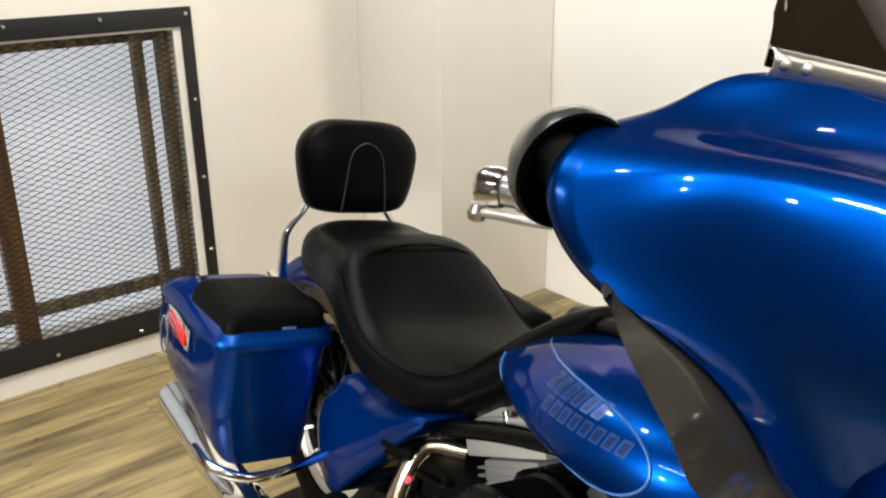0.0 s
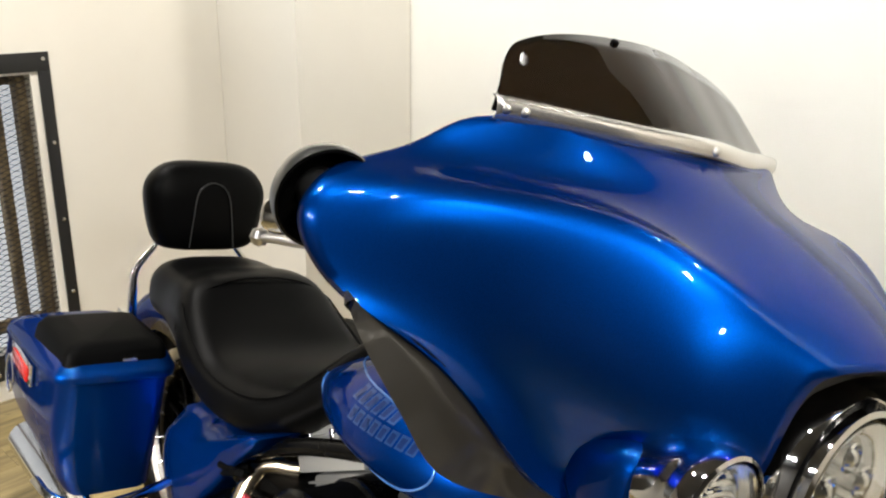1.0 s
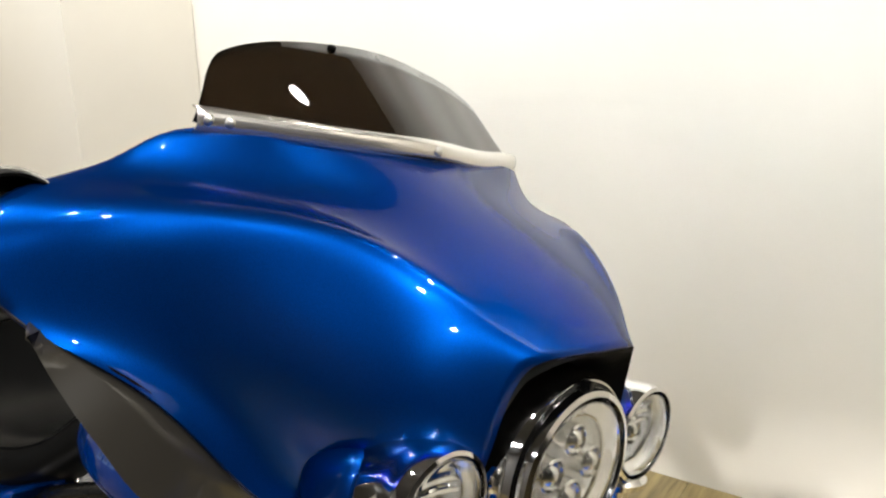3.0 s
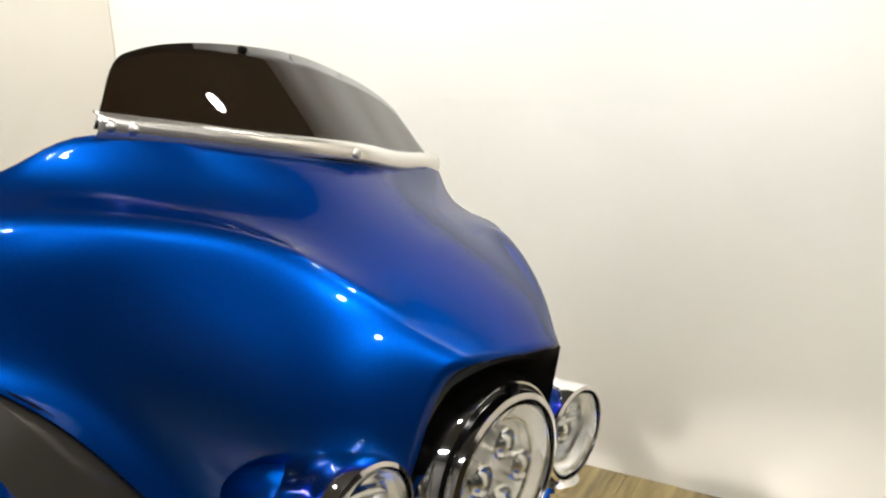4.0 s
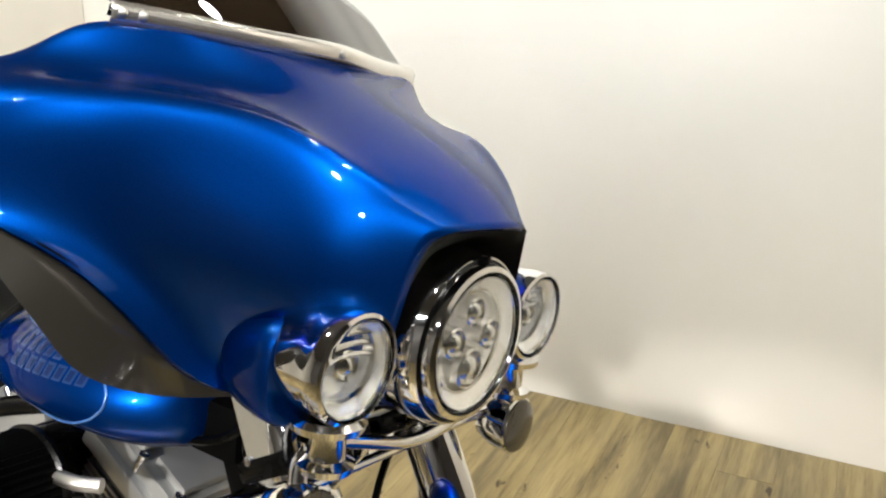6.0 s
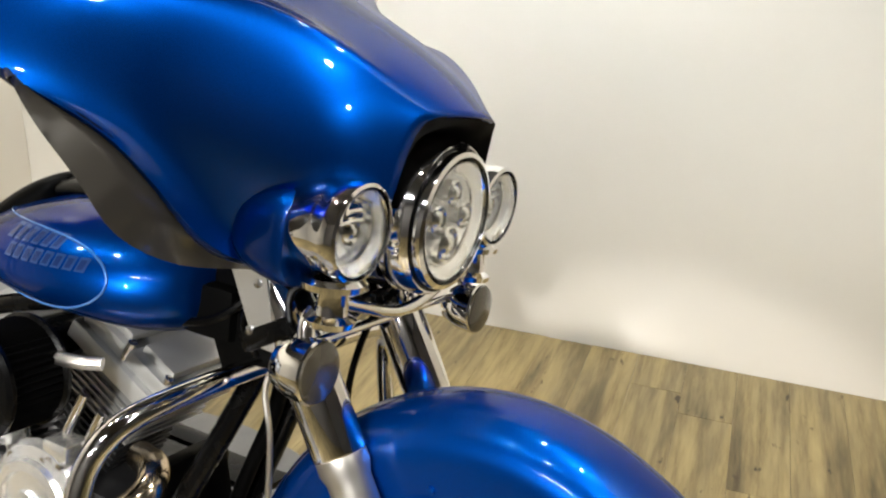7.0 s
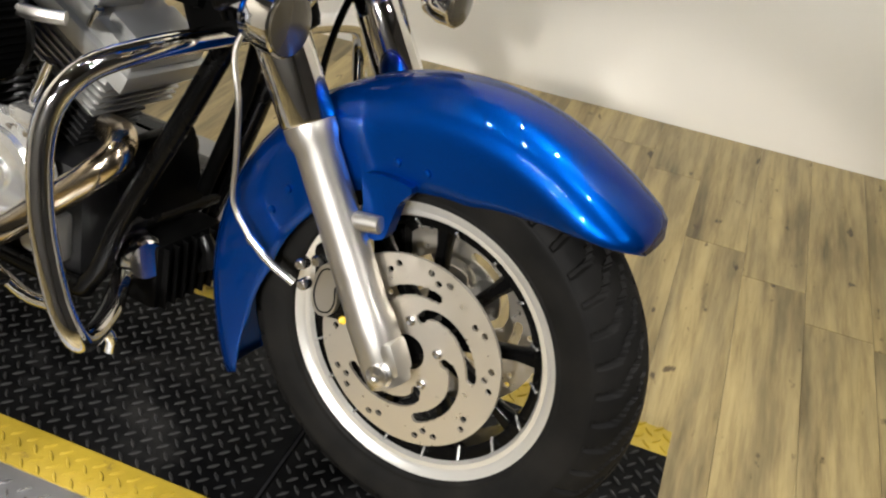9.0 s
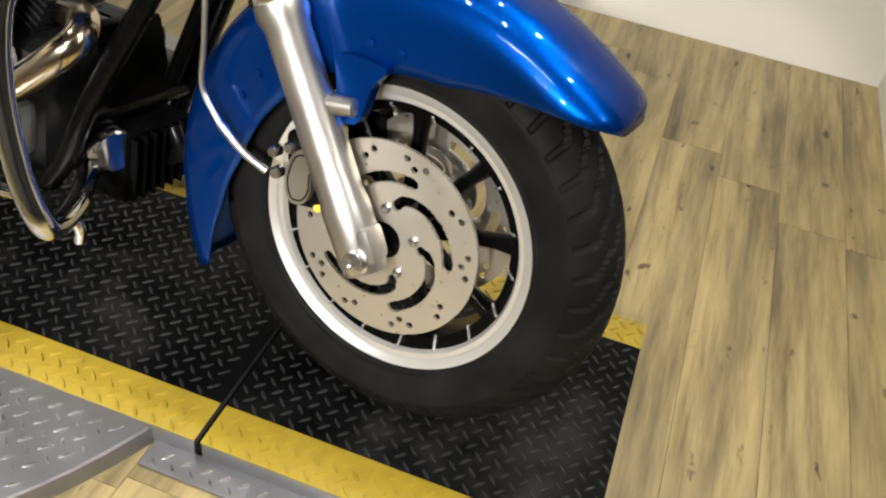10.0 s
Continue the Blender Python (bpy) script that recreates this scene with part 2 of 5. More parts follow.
class Geo:
    """Collects vertices and faces of one mesh."""

    def __init__(self):
        self.v, self.f = [], []

    def add(self, verts, faces):
        o = len(self.v)
        self.v += [tuple(map(float, q)) for q in verts]
        self.f += [tuple(i + o for i in q) for q in faces]
        return self

    def loft(self, rows, close=False, caps=False):
        n = len(rows[0])
        verts = [q for r in rows for q in r]
        faces = []
        for i in range(len(rows) - 1):
            for j in range(n if close else n - 1):
                a, b = i * n + j, i * n + (j + 1) % n
                faces.append((a, b, b + n, a + n))
        if caps:
            faces.append(tuple(range(n))[::-1])
            faces.append(tuple((len(rows) - 1) * n + j for j in range(n)))
        return self.add(verts, faces)

    def tube(self, pts, radius, seg=12, steps=6, caps=True, straight=False, flat=1.0):
        path = np.array(pts, float) if straight else smooth_curve(pts, steps)
        k = len(path)
        rad = np.interp(np.linspace(0, 1, k), np.linspace(0, 1, len(radius)), radius) if hasattr(radius, "__len__") else np.full(k, radius)
        tan = np.gradient(path, axis=0)
        tan /= np.linalg.norm(tan, axis=1)[:, None]
        up = np.array([0, 0, 1.0]) if abs(tan[0][2]) < 0.9 else np.array([1.0, 0, 0])
        rows = []
        for i in range(k):
            side = np.cross(tan[i], up)
            side /= np.linalg.norm(side)
            up = np.cross(side, tan[i])
            rows.append([path[i] + rad[i] * (math.cos(2 * math.pi * j / seg) * side + flat * math.sin(2 * math.pi * j / seg) * up) for j in range(seg)])
        return self.loft(rows, close=True, caps=caps)

    def lathe(self, profile, centre=(0, 0, 0), axis=(0, 0, 1), seg=32, closed=False):
        """profile: (radius, height along the axis) pairs."""
        q = Vector(axis).normalized().to_track_quat("Z", "Y")
        c = Vector(centre)
        rows = []
        for r, h in profile:
            rows.append([tuple(c + q @ Vector((r * math.cos(2 * math.pi * j / seg), r * math.sin(2 * math.pi * j / seg), h))) for j in range(seg)])
        if closed:
            rows.append(rows[0])
        self.loft(rows, close=True)
        return self

    def box(self, centre, size, turn=None, bevel=0.0):
        bm = bmesh.new()
        bmesh.ops.create_cube(bm, size=1)
        bmesh.ops.scale(bm, vec=size, verts=bm.verts)
        if bevel:
            bmesh.ops.bevel(bm, geom=bm.edges[:], offset=bevel, segments=2, affect="EDGES", profile=0.6)
        m = Matrix.Translation(centre) @ (turn.to_4x4() if turn is not None else Matrix())
        bm.transform(m)
        bm.verts.index_update()
        self.add([q.co for q in bm.verts], [[q.index for q in f.verts] for f in bm.faces])
        bm.free()
        return self

    def move(self, m):
        self.v = [tuple(m @ Vector(q)) for q in self.v]
        return self

    def mirrored(self):
        """The same mesh on the other side of y = 0."""
        g = Geo()
        g.add([(x, -y, z) for x, y, z in self.v], [q[::-1] for q in self.f])
        return g


def bm_of(geo, weld=True):
    bm = bmesh.new()
    vs = [bm.verts.new(q) for q in geo.v]
    for q in geo.f:
        try:
            bm.faces.new([vs[i] for i in q])
        except ValueError:
            pass
    if weld:
        bmesh.ops.remove_doubles(bm, verts=bm.verts, dist=1e-5)
    bmesh.ops.recalc_face_normals(bm, faces=bm.faces)
    return bm


def part(name, geo, mat, parent=None, label="", m=None, angle=40, thick=0.0):
    bm = bm_of(geo)
    data = bpy.data.meshes.new(name)
    bm.to_mesh(data)
    bm.free()
    data.materials.append(mat)
    data.shade_smooth()
    data.set_sharp_from_angle(angle=radians(angle))
    ob = new(name, data)
    if parent is not None:
        ob.parent = parent
    if m is not None:
        ob.matrix_local = m
    if thick:
        s = ob.modifiers.new("thickness", "SOLIDIFY")
        s.thickness, s.offset = thick, -1
    if label:
        tagged(ob, label)
    return ob


# ================= the room =================
BACK, SIDE, END, FRONT = -2.87, 1.70, 0.885, -3.2
FAR = 3.6  # unseen room added past the end wall, to hold lamps before the motorcycle


def slab(name, lo, hi, mat, label, kind="structure", category="wall"):
    c = [(a + b) / 2 for a, b in zip(lo, hi)]
    s = [b - a for a, b in zip(lo, hi)]
    ob = part(name, Geo().box(c, s), mat)
    return tagged(ob, label, category, kind=kind)


floor = slab("floor", (BACK - 0.3, FRONT - 0.2, -0.12), (FAR + 0.2, SIDE + 0.2, -0.004), JOINT, "weathered brown wood-look plank floor", category="floor")
slab("wall_far", (FAR, FRONT, -0.004), (FAR + 0.15, SIDE - 0.002, CEIL), DARK, "unseen grey wall added to close the extended room")
slab("wall_side", (BACK - 0.15, SIDE, -0.004), (FAR + 0.15, SIDE + 0.15, CEIL), WALL, "plain cream painted wall beside the motorcycle")
# stops short so that the lamps beyond it reach the motorcycle
slab("wall_end", (END, 0.35, -0.004), (END + 0.15, SIDE - 0.002, CEIL), WALL, "plain off-white painted end wall")
slab("wall_front", (BACK - 0.15, FRONT - 0.15, -0.004), (FAR + 0.15, FRONT - 0.002, CEIL), DARK, "plain grey wall at the far side of the room")
slab("ceiling", (BACK - 0.15, FRONT - 0.15, CEIL + 0.002), (FAR + 0.15, SIDE + 0.15, CEIL + 0.12), CEILING, "plain dark ceiling", category="ceiling")
# back wall with the opening that the mesh panel covers
PY0, PY1, PZ0, PZ1 = -0.95, 0.44, 0.14, 1.10
back = Geo()
for lo, hi in (((FRONT, -0.004), (PY0, CEIL)), ((PY1, -0.004), (SIDE - 0.002, CEIL)), ((PY0, -0.004), (PY1, PZ0)), ((PY0, PZ1), (PY1, CEIL))):
    back.box((BACK - 0.075, (lo[0] + hi[0]) / 2, (lo[1] + hi[1]) / 2), (0.15, hi[0] - lo[0], hi[1] - lo[1]))
tagged(part("wall_back", back, WALL), "cream painted wall with a screened opening", "wall", kind="structure")
slab("wall_chase", (BACK + 0.002, 1.157, -0.004), (-2.384, SIDE - 0.004, CEIL), WALL, "boxed-out cream painted corner of the wall")

# planks run across the room
plank_w, gap = 0.152, 0.0008
rng = random.Random(4)
plank_meshes = {}
ix = 0
x = BACK + 0.002
while x < FAR - 0.01:
    w = min(plank_w, FAR - 0.002 - x)
    y = FRONT + 0.01 - rng.random() * 1.0
    while y < SIDE - 0.01:
        y0, y1 = max(y, FRONT + 0.002), min(y + 1.22, SIDE - 0.002)
        y += 1.22
        if y1 - y0 < 0.03:
            continue
        key = (round(w, 3), round(y1 - y0, 2))
        if key not in plank_meshes:
            g = Geo().box((0, 0, -0.002), (w - gap, (y1 - y0) - gap, 0.004), bevel=0.0008)
            bm = bm_of(g)
            d = bpy.data.meshes.new("plank")
            bm.to_mesh(d)
            bm.free()
            d.materials.append(WOOD)
            plank_meshes[key] = d
        ob = new("plank", plank_meshes[key])
        ob.parent = floor
        ob.location = (x + w / 2, (y0 + y1) / 2, 0)
    x += plank_w

# ---- screened opening ----
screen = new("mesh_screen")
tagged(screen, "black iron framed expanded metal screen over a wall opening", "screen")
g = Geo()
FW = 0.062
OY0, OY1, OZ0, OZ1 = -1.0, 0.505, 0.075, 1.17
xf = BACK + 0.004
for lo, hi in (((OY0, OZ1 - FW), (OY1, OZ1)), ((OY0, OZ0), (OY1, OZ0 + 0.09)), ((OY1 - 0.04, OZ0 + 0.09), (OY1, OZ1 - FW)), ((OY0, OZ0 + 0.09), (OY0 + 0.04, OZ1 - FW))):
    g.box((xf, (lo[0] + hi[0]) / 2, (lo[1] + hi[1]) / 2), (0.008, hi[0] - lo[0], hi[1] - lo[1]), bevel=0.0015)
part("frame", g, IRON, screen, "black painted iron frame")
for by, bz in ((0.484, 1.157), (0.486, 0.869), (0.486, 0.60), (0.486, 0.335), (0.207, 1.165), (-0.07, 1.17), (-0.08, 0.10), (0.2, 0.10), (-0.35, 1.165), (-0.36, 0.10)):
    part("bolt", Geo().lathe(((0.0085, 0), (0.0085, 0.002), (0.006, 0.005), (0.0, 0.006)), (xf + 0.004, by, bz if bz < 1.14 else 1.148), (1, 0, 0), 12), STEEL, screen)
g = Geo()
dy, dz, sw = 0.047, 0.0192, 0.0021
row = 0
z = OZ0 + 0.05
while z < OZ1 - 0.03:
    y = OY0 + 0.02
    up = row % 2
    while y < OY1 - 0.02:
        y2 = y + dy / 2
        za, zb = (z + dz / 2, z) if up else (z, z + dz / 2)
        xs = BACK - 0.012
        tw = 0.004
        g.add([(xs, y, za - sw / 2), (xs, y2, zb - sw / 2), (xs, y2, zb + sw / 2), (xs, y, za + sw / 2),
               (xs - tw, y, za - sw / 2), (xs - tw, y2, zb - sw / 2), (xs - tw, y2, zb + sw / 2), (xs - tw, y, za + sw / 2)],
              [(0, 1, 2, 3), (3, 2, 6, 7), (0, 4, 5, 1)])
        y, up = y2, 1 - up
    z += dz / 2
    row += 1
tagged(part("expanded_mesh", g, STRAND, screen, "dark expanded metal mesh"), kind="stuff")
# timber studs and the white panel behind the mesh
studs = new("stud_frame")
tagged(studs, "stained timber studs behind the metal mesh", "timber frame")
for y0, y1, mat in ((-0.172, -0.105, TIMBER), (0.322, 0.352, ROUGH_TIMBER), (0.405, 0.439, ROUGH_TIMBER), (-0.80, -0.74, TIMBER)):
    part("stud", Geo().box((BACK - 0.07, (y0 + y1) / 2, (PZ0 + PZ1) / 2), (0.05, y1 - y0, PZ1 - PZ0 - 0.004), bevel=0.002), mat, studs)
for z0, z1 in ((0.20, 0.245), (1.06, 1.096)):
    part("rail", Geo().box((BACK - 0.11, (PY0 + PY1) / 2, (z0 + z1) / 2), (0.022, PY1 - PY0 - 0.004, z1 - z0), bevel=0.002), ROUGH_TIMBER, studs)
tagged(part("white_panel", Geo().box((BACK - 0.142, (PY0 + PY1) / 2, (PZ0 + PZ1) / 2), (0.01, PY1 - PY0 - 0.002, PZ1 - PZ0 - 0.002)), PANEL), "white panel with added glow behind the metal mesh", "panel", kind="structure")

# ---- lift platform and turntable ----
PX0, PX1, YN, YF, TOP = -1.80, 0.391, -0.267, 0.300, 0.045
GAPX = -0.206
platform = new("lift_platform")
tagged(platform, "black tread plate platform with yellow painted edges", "platform", kind="structure")
YW = 0.078
for x0, x1 in ((PX0, GAPX - 0.005), (GAPX + 0.005, PX1)):
    part("base", Geo().box(((x0 + x1) / 2, (YN + YF) / 2, 0.0205), (x1 - x0 - 0.002, YF - YN - 0.002, 0.041), bevel=0.002), SILVER, platform, "bare metal side of the platform")
    part("deck", Geo().box(((x0 + x1) / 2, (YN + YF) / 2 + 0.006, TOP - 0.002), (x1 - x0, YF - YN - 2 * YW + 0.012, 0.004), bevel=0.001), PLATE, platform, "worn black tread plate")
    for y0, y1 in ((YN, YN + YW), (YF - YW + 0.012, YF)):
        part("edge_strip", Geo().box(((x0 + x1) / 2, (y0 + y1) / 2, TOP - 0.002), (x1 - x0, y1 - y0, 0.004), bevel=0.001), YELLOW, platform, "yellow painted tread plate edge")
part("joint_bar", Geo().box((GAPX, (YN + YF) / 2, 0.015), (0.010, YF - YN - 0.01, 0.03)), BLACK, platform)


def treads(name, spots, z, mat, parent, size=0.0245):
    g = Geo()
    for x, y, a in spots:
        c, s = math.cos(a), math.sin(a)
        L, W, H = size / 2, size * 0.105, 0.0028
        ring = [(-L, 0), (-L * 0.4, W), (L * 0.4, W), (L, 0), (L * 0.4, -W), (-L * 0.4, -W)]
        base = [(x + c * u - s * v, y + s * u + c * v, z - 0.0006) for u, v in ring]
        top = [(x + 0.62 * (c * u - s * v), y + 0.62 * (s * u + c * v), z + H) for u, v in ring]
        g.add(base + top, [(i, (i + 1) % 6, 6 + (i + 1) % 6, 6 + i) for i in range(6)] + [tuple(range(6, 12))])
    return tagged(part(name, g, mat, parent, angle=30), kind="stuff")


def tread_grid(x0, x1, y0, y1, step=0.0225):
    """Places and turns of raised treads: a lattice at 45 degrees, each tread across its neighbours."""
    out = []
    k = step / math.sqrt(2)
    for i in range(int((x1 - x0) / k)):
        for j in range(int((y1 - y0) / k) + 1):
            if (i + j) % 2:
                continue
            x, y = x0 + 0.010 + i * k, y0 + 0.009 + j * k
            if x < x1 - 0.008 and y < y1 - 0.006:
                out.append((x, y, radians(45) if i % 2 else radians(-45)))
    return out


black_spots = [q for q in tread_grid(-1.25, PX1, YN + YW, YF - YW + 0.012) if abs(q[0] - GAPX) > 0.016]
treads("tread", black_spots, TOP, WORN_GLINT, platform)
yellow_spots = [q for a, b in ((YN, YN + YW - 0.003), (YF - YW + 0.015, YF)) for q in tread_grid(-1.25, PX1, a, b) if abs(q[0] - GAPX) > 0.016]
treads("tread", yellow_spots, TOP + 0.0006, YELLOW, platform)

TC, TR = (-1.02, 0.02), 0.79
turntable = new("turntable")
tagged(turntable, "low round silver tread plate turntable around the platform", "turntable")
part("plate", Geo().lathe(((TR, 0.0), (TR, 0.036), (TR - 0.003, 0.039), (0.05, 0.039), (0.05, 0.0)), (TC[0], TC[1], 0.0), seg=96), SILVER, turntable)
spots = []
for q in tread_grid(TC[0] - TR, TC[0] + TR, TC[1] - TR, YN - 0.004, 0.0245):
    if (q[0] - TC[0]) ** 2 + (q[1] - TC[1]) ** 2 < (TR - 0.018) ** 2:
        spots.append(q)
treads("tread", spots, 0.039, TREAD_SILVER, turntable, 0.0265)
# narrow sheet under the front edge
sheet = new("tread_sheet")
tagged(sheet, "narrow silver tread plate strip beside the platform", "metal strip")
part("plate", Geo().box((0.02, YN - 0.022, 0.004), (0.60, 0.05, 0.008), bevel=0.002), SILVER, sheet)
treads("tread", tread_grid(-0.27, 0.315, YN - 0.045, YN - 0.004, 0.0225), 0.008, TREAD_SILVER, sheet, 0.026)

# ================= the motorcycle =================
bike = new("motorcycle")
tagged(bike, "blue metallic touring motorcycle with black seat, leaning on its stand", "motorcycle")
bike.matrix_world = pose(-0.0103, -0.0550, 0.0519, 0, 0, -10.6) @ pose(0, 0, 0, -10.4, 0, 0)
REAR = Matrix.Translation((-0.3, 0, 0)) @ Matrix.Rotation(radians(2.5), 4, "Z") @ Matrix.Translation((0.3, 0, 0))


def bp(name, geo, mat, label="", parent=None, rear=False, **kw):
    """A part of the motorcycle; rear: it belongs to the frame behind the steering head."""
    return part(name, geo, mat, bike if parent is None else parent, label, REAR if rear and parent is None else None, **kw)


# ---- front fairing ----
# turned and tilted to fit the fairing's outline in the camera's view
FAIR = Matrix.Translation((-0.3, -0.007, 0.95)) @ pose(0, 0, 0, -3.4, 0, 1.9) @ Matrix.Translation((0.3, 0, -0.95))
FLIP = FAIR @ Matrix.Diagonal((1, -1, 1, 1)) @ FAIR.inverted()


def far_half(q):
    """The same place on the far half of the fairing, set a little lower and further back to fit the camera's view."""
    return tuple(FLIP @ Vector(q))


def middle(q):
    """The nearest place on the fairing's plane of symmetry."""
    return tuple((Vector(q) + FLIP @ Vector(q)) / 2)


# lines from the headlight opening out to the edge: hood, brow, cheek, chin
HOOD = (
    ((-0.115, 0, 1.045), (-0.18, 0, 1.098), (-0.26, 0, 1.145), (-0.33, 0, 1.180), (-0.388, 0, 1.208)),
    ((-0.12, -0.045, 1.046), (-0.184, -0.062, 1.097), (-0.27, -0.085, 1.142), (-0.345, -0.115, 1.172), (-0.408, -0.14, 1.210)),
    ((-0.127, -0.078, 1.042), (-0.192, -0.110, 1.096), (-0.280, -0.155, 1.138), (-0.372, -0.21, 1.164), (-0.425, -0.247, 1.184), (-0.466, -0.277, 1.228)),
    ((-0.132, -0.090, 1.038), (-0.194, -0.132, 1.096), (-0.286, -0.188, 1.142), (-0.390, -0.265, 1.162), (-0.440, -0.305, 1.168), (-0.484, -0.342, 1.181)),
    ((-0.137, -0.100, 1.031), (-0.197, -0.152, 1.094), (-0.287, -0.213, 1.146), (-0.390, -0.302, 1.158), (-0.434, -0.366, 1.162), (-0.482, -0.430, 1.160)),
)
CHEEK = (
    ((-0.142, -0.110, 1.012), (-0.192, -0.172, 1.064), (-0.283, -0.232, 1.120), (-0.369, -0.327, 1.145), (-0.403, -0.404, 1.147), (-0.462, -0.474, 1.132)),
    ((-0.147, -0.118, 0.980), (-0.189, -0.195, 1.014), (-0.266, -0.250, 1.052), (-0.366, -0.332, 1.084), (-0.400, -0.414, 1.090), (-0.447, -0.487, 1.098)),
    ((-0.151, -0.124, 0.945), (-0.195, -0.200, 0.963), (-0.264, -0.249, 0.988), (-0.362, -0.325, 1.020), (-0.390, -0.402, 1.035), (-0.416, -0.456, 1.043)),
    ((-0.165, -0.118, 0.910), (-0.210, -0.185, 0.918), (-0.273, -0.229, 0.937), (-0.342, -0.289, 0.960), (-0.362, -0.378, 0.996)),
    ((-0.180, -0.103, 0.870), (-0.231, -0.152, 0.873), (-0.275, -0.200, 0.886), (-0.318, -0.246, 0.902), (-0.340, -0.311, 0.927)),
    ((-0.195, -0.080, 0.835), (-0.238, -0.122, 0.835), (-0.270, -0.160, 0.842), (-0.300, -0.196, 0.850), (-0.315, -0.25, 0.857)),
    ((-0.205, -0.050, 0.815), (-0.24, -0.08, 0.812), (-0.262, -0.11, 0.815), (-0.276, -0.145, 0.82), (-0.285, -0.18, 0.832)),
    ((-0.21, 0, 0.805), (-0.23, 0, 0.80), (-0.245, 0, 0.797), (-0.255, 0, 0.795), (-0.265, 0, 0.79)),
)


def even(pts, count):
    """The curve through pts, cut into equal steps."""
    c = smooth_curve(pts, 12)
    d = np.concatenate(([0], np.cumsum(np.linalg.norm(np.diff(c, axis=0), axis=1))))
    return np.array([[np.interp(u, d, c[:, k]) for k in range(3)] for u in np.linspace(0, d[-1], count)])


def faired(g, rounds):
    """Evens out a grid of places: the two ends join their mirror image, the rims move along themselves."""
    turn = np.array(FLIP)
    for _ in range(rounds):
        ends = [g[:, k] @ turn[:3, :3].T + turn[:3, 3] for k in (1, -2)]
        w = np.concatenate([ends[0][:, None], g, ends[1][:, None]], axis=1)
        h = g.copy()
        h[1:-1] += 0.22 * (w[2:, 1:-1] + w[:-2, 1:-1] + w[1:-1, 2:] + w[1:-1, :-2] - 4 * g[1:-1])
        for rim in (0, -1):
            h[rim] += 0.15 * (w[rim, 2:] + w[rim, :-2] - 2 * g[rim])
        for k in (0, -1):
            h[:, k] = [middle(q) for q in h[:, k]]
        g = h
    return g


lines = [[middle(q) if q[1] == 0 else q for q in r] for r in HOOD + CHEEK]
ribs = [even(r, 37) for r in lines]
grid = faired(np.array([smooth_curve([r[i] for r in ribs], 6) for i in range(len(ribs[0]))]), 16)
# the outer edge rolls inward
rolled = [grid[-1] + np.array((-0.007, -0.0015, -0.001)), grid[-1] + np.array((-0.016, 0.001, -0.004)), grid[-1] + np.array((-0.022, 0.008, -0.008))]
half = Geo().loft(list(grid) + rolled)
shell = Geo().add(half.v, half.f)
shell.add([far_half(q) for q in half.v], [q[::-1] for q in half.f])
fairing = bp("fairing", shell, BLUE, "blue metallic batwing-shaped front fairing", thick=0.006, angle=60)
inner_ring = grid[0]
outer_ring = grid[-1]
# recess round the headlight: blue paint in shade, so coloured black
HL = np.array((-0.135, 0, 0.905))
far_ring = np.array([far_half(q) for q in inner_ring])
loop = np.concatenate([inner_ring, far_ring[::-1][1:-1]])
ang = [math.atan2(q[1], q[2] - HL[2]) for q in loop]
rows = [loop * 1.0]
for k, (f, x) in enumerate(((0.5, -0.165), (1.0, -0.20), (1.0, -0.26))):
    circ = np.array([(x, 0.108 * math.sin(a), HL[2] + 0.108 * math.cos(a)) for a in ang])
    mid = loop * (1 - f) + circ * f
    mid[:, 0] = np.minimum(loop[:, 0] - 0.012, loop[:, 0] * (1 - f) + x * f)
    rows.append(mid)
bp("headlight_recess", Geo().loft(rows, close=True), MATT, "headlight recess coloured black for its shade", parent=fairing, angle=60)
# black edge lip and the dark inner shell
lip = outer_ring[33:]
bp("edge_lip", Geo().tube(lip + (-0.004, 0.004, 0), 0.003, 8, straight=True), MATT, "black edge trim", parent=fairing)
bp("edge_lip", Geo().tube(np.array([far_half(q) for q in lip]) + (-0.004, -0.004, 0), 0.003, 8, straight=True), MATT, "black edge trim", parent=fairing)
n0 = 18
edge = outer_ring[42:63]
under = smooth_curve([(-0.400, -0.458, 1.040), (-0.385, -0.440, 0.999), (-0.354, -0.412, 0.945), (-0.346, -0.362, 0.880), (-0.355, -0.260, 0.831), (-0.325, -0.165, 0.818)], 4)
sink = [edge + (-0.004, 0.006, -0.002), edge * 0.55 + under * 0.45 + (-0.006, 0.004, 0.006), under, under + (-0.02, 0.03, 0.004), under + (-0.06, 0.09, 0.02)]
for s in (1, -1):
    bp("inner_fairing", Geo().loft([q if s > 0 else [far_half(p) for p in q] for q in sink]), INNER, "dark glossy inner fairing skirt", thick=0.004)
tops = outer_ring[:n0 + 1]
cover = Geo()
for s in (1, -1):
    for_side = (lambda q: q) if s > 0 else (lambda q: [far_half(p) for p in q])
    cover.loft([for_side(tops * (1, 0.985, 1) + (-0.012, 0, -0.016)), for_side(tops * (1, 0.95, 1) + (-0.06, 0, -0.07)), for_side(tops * (1, 0.86, 1) + (-0.10, 0, -0.18))])
bp("dash_panel", cover, MATT, "black dash panel behind the windshield", thick=0.003)

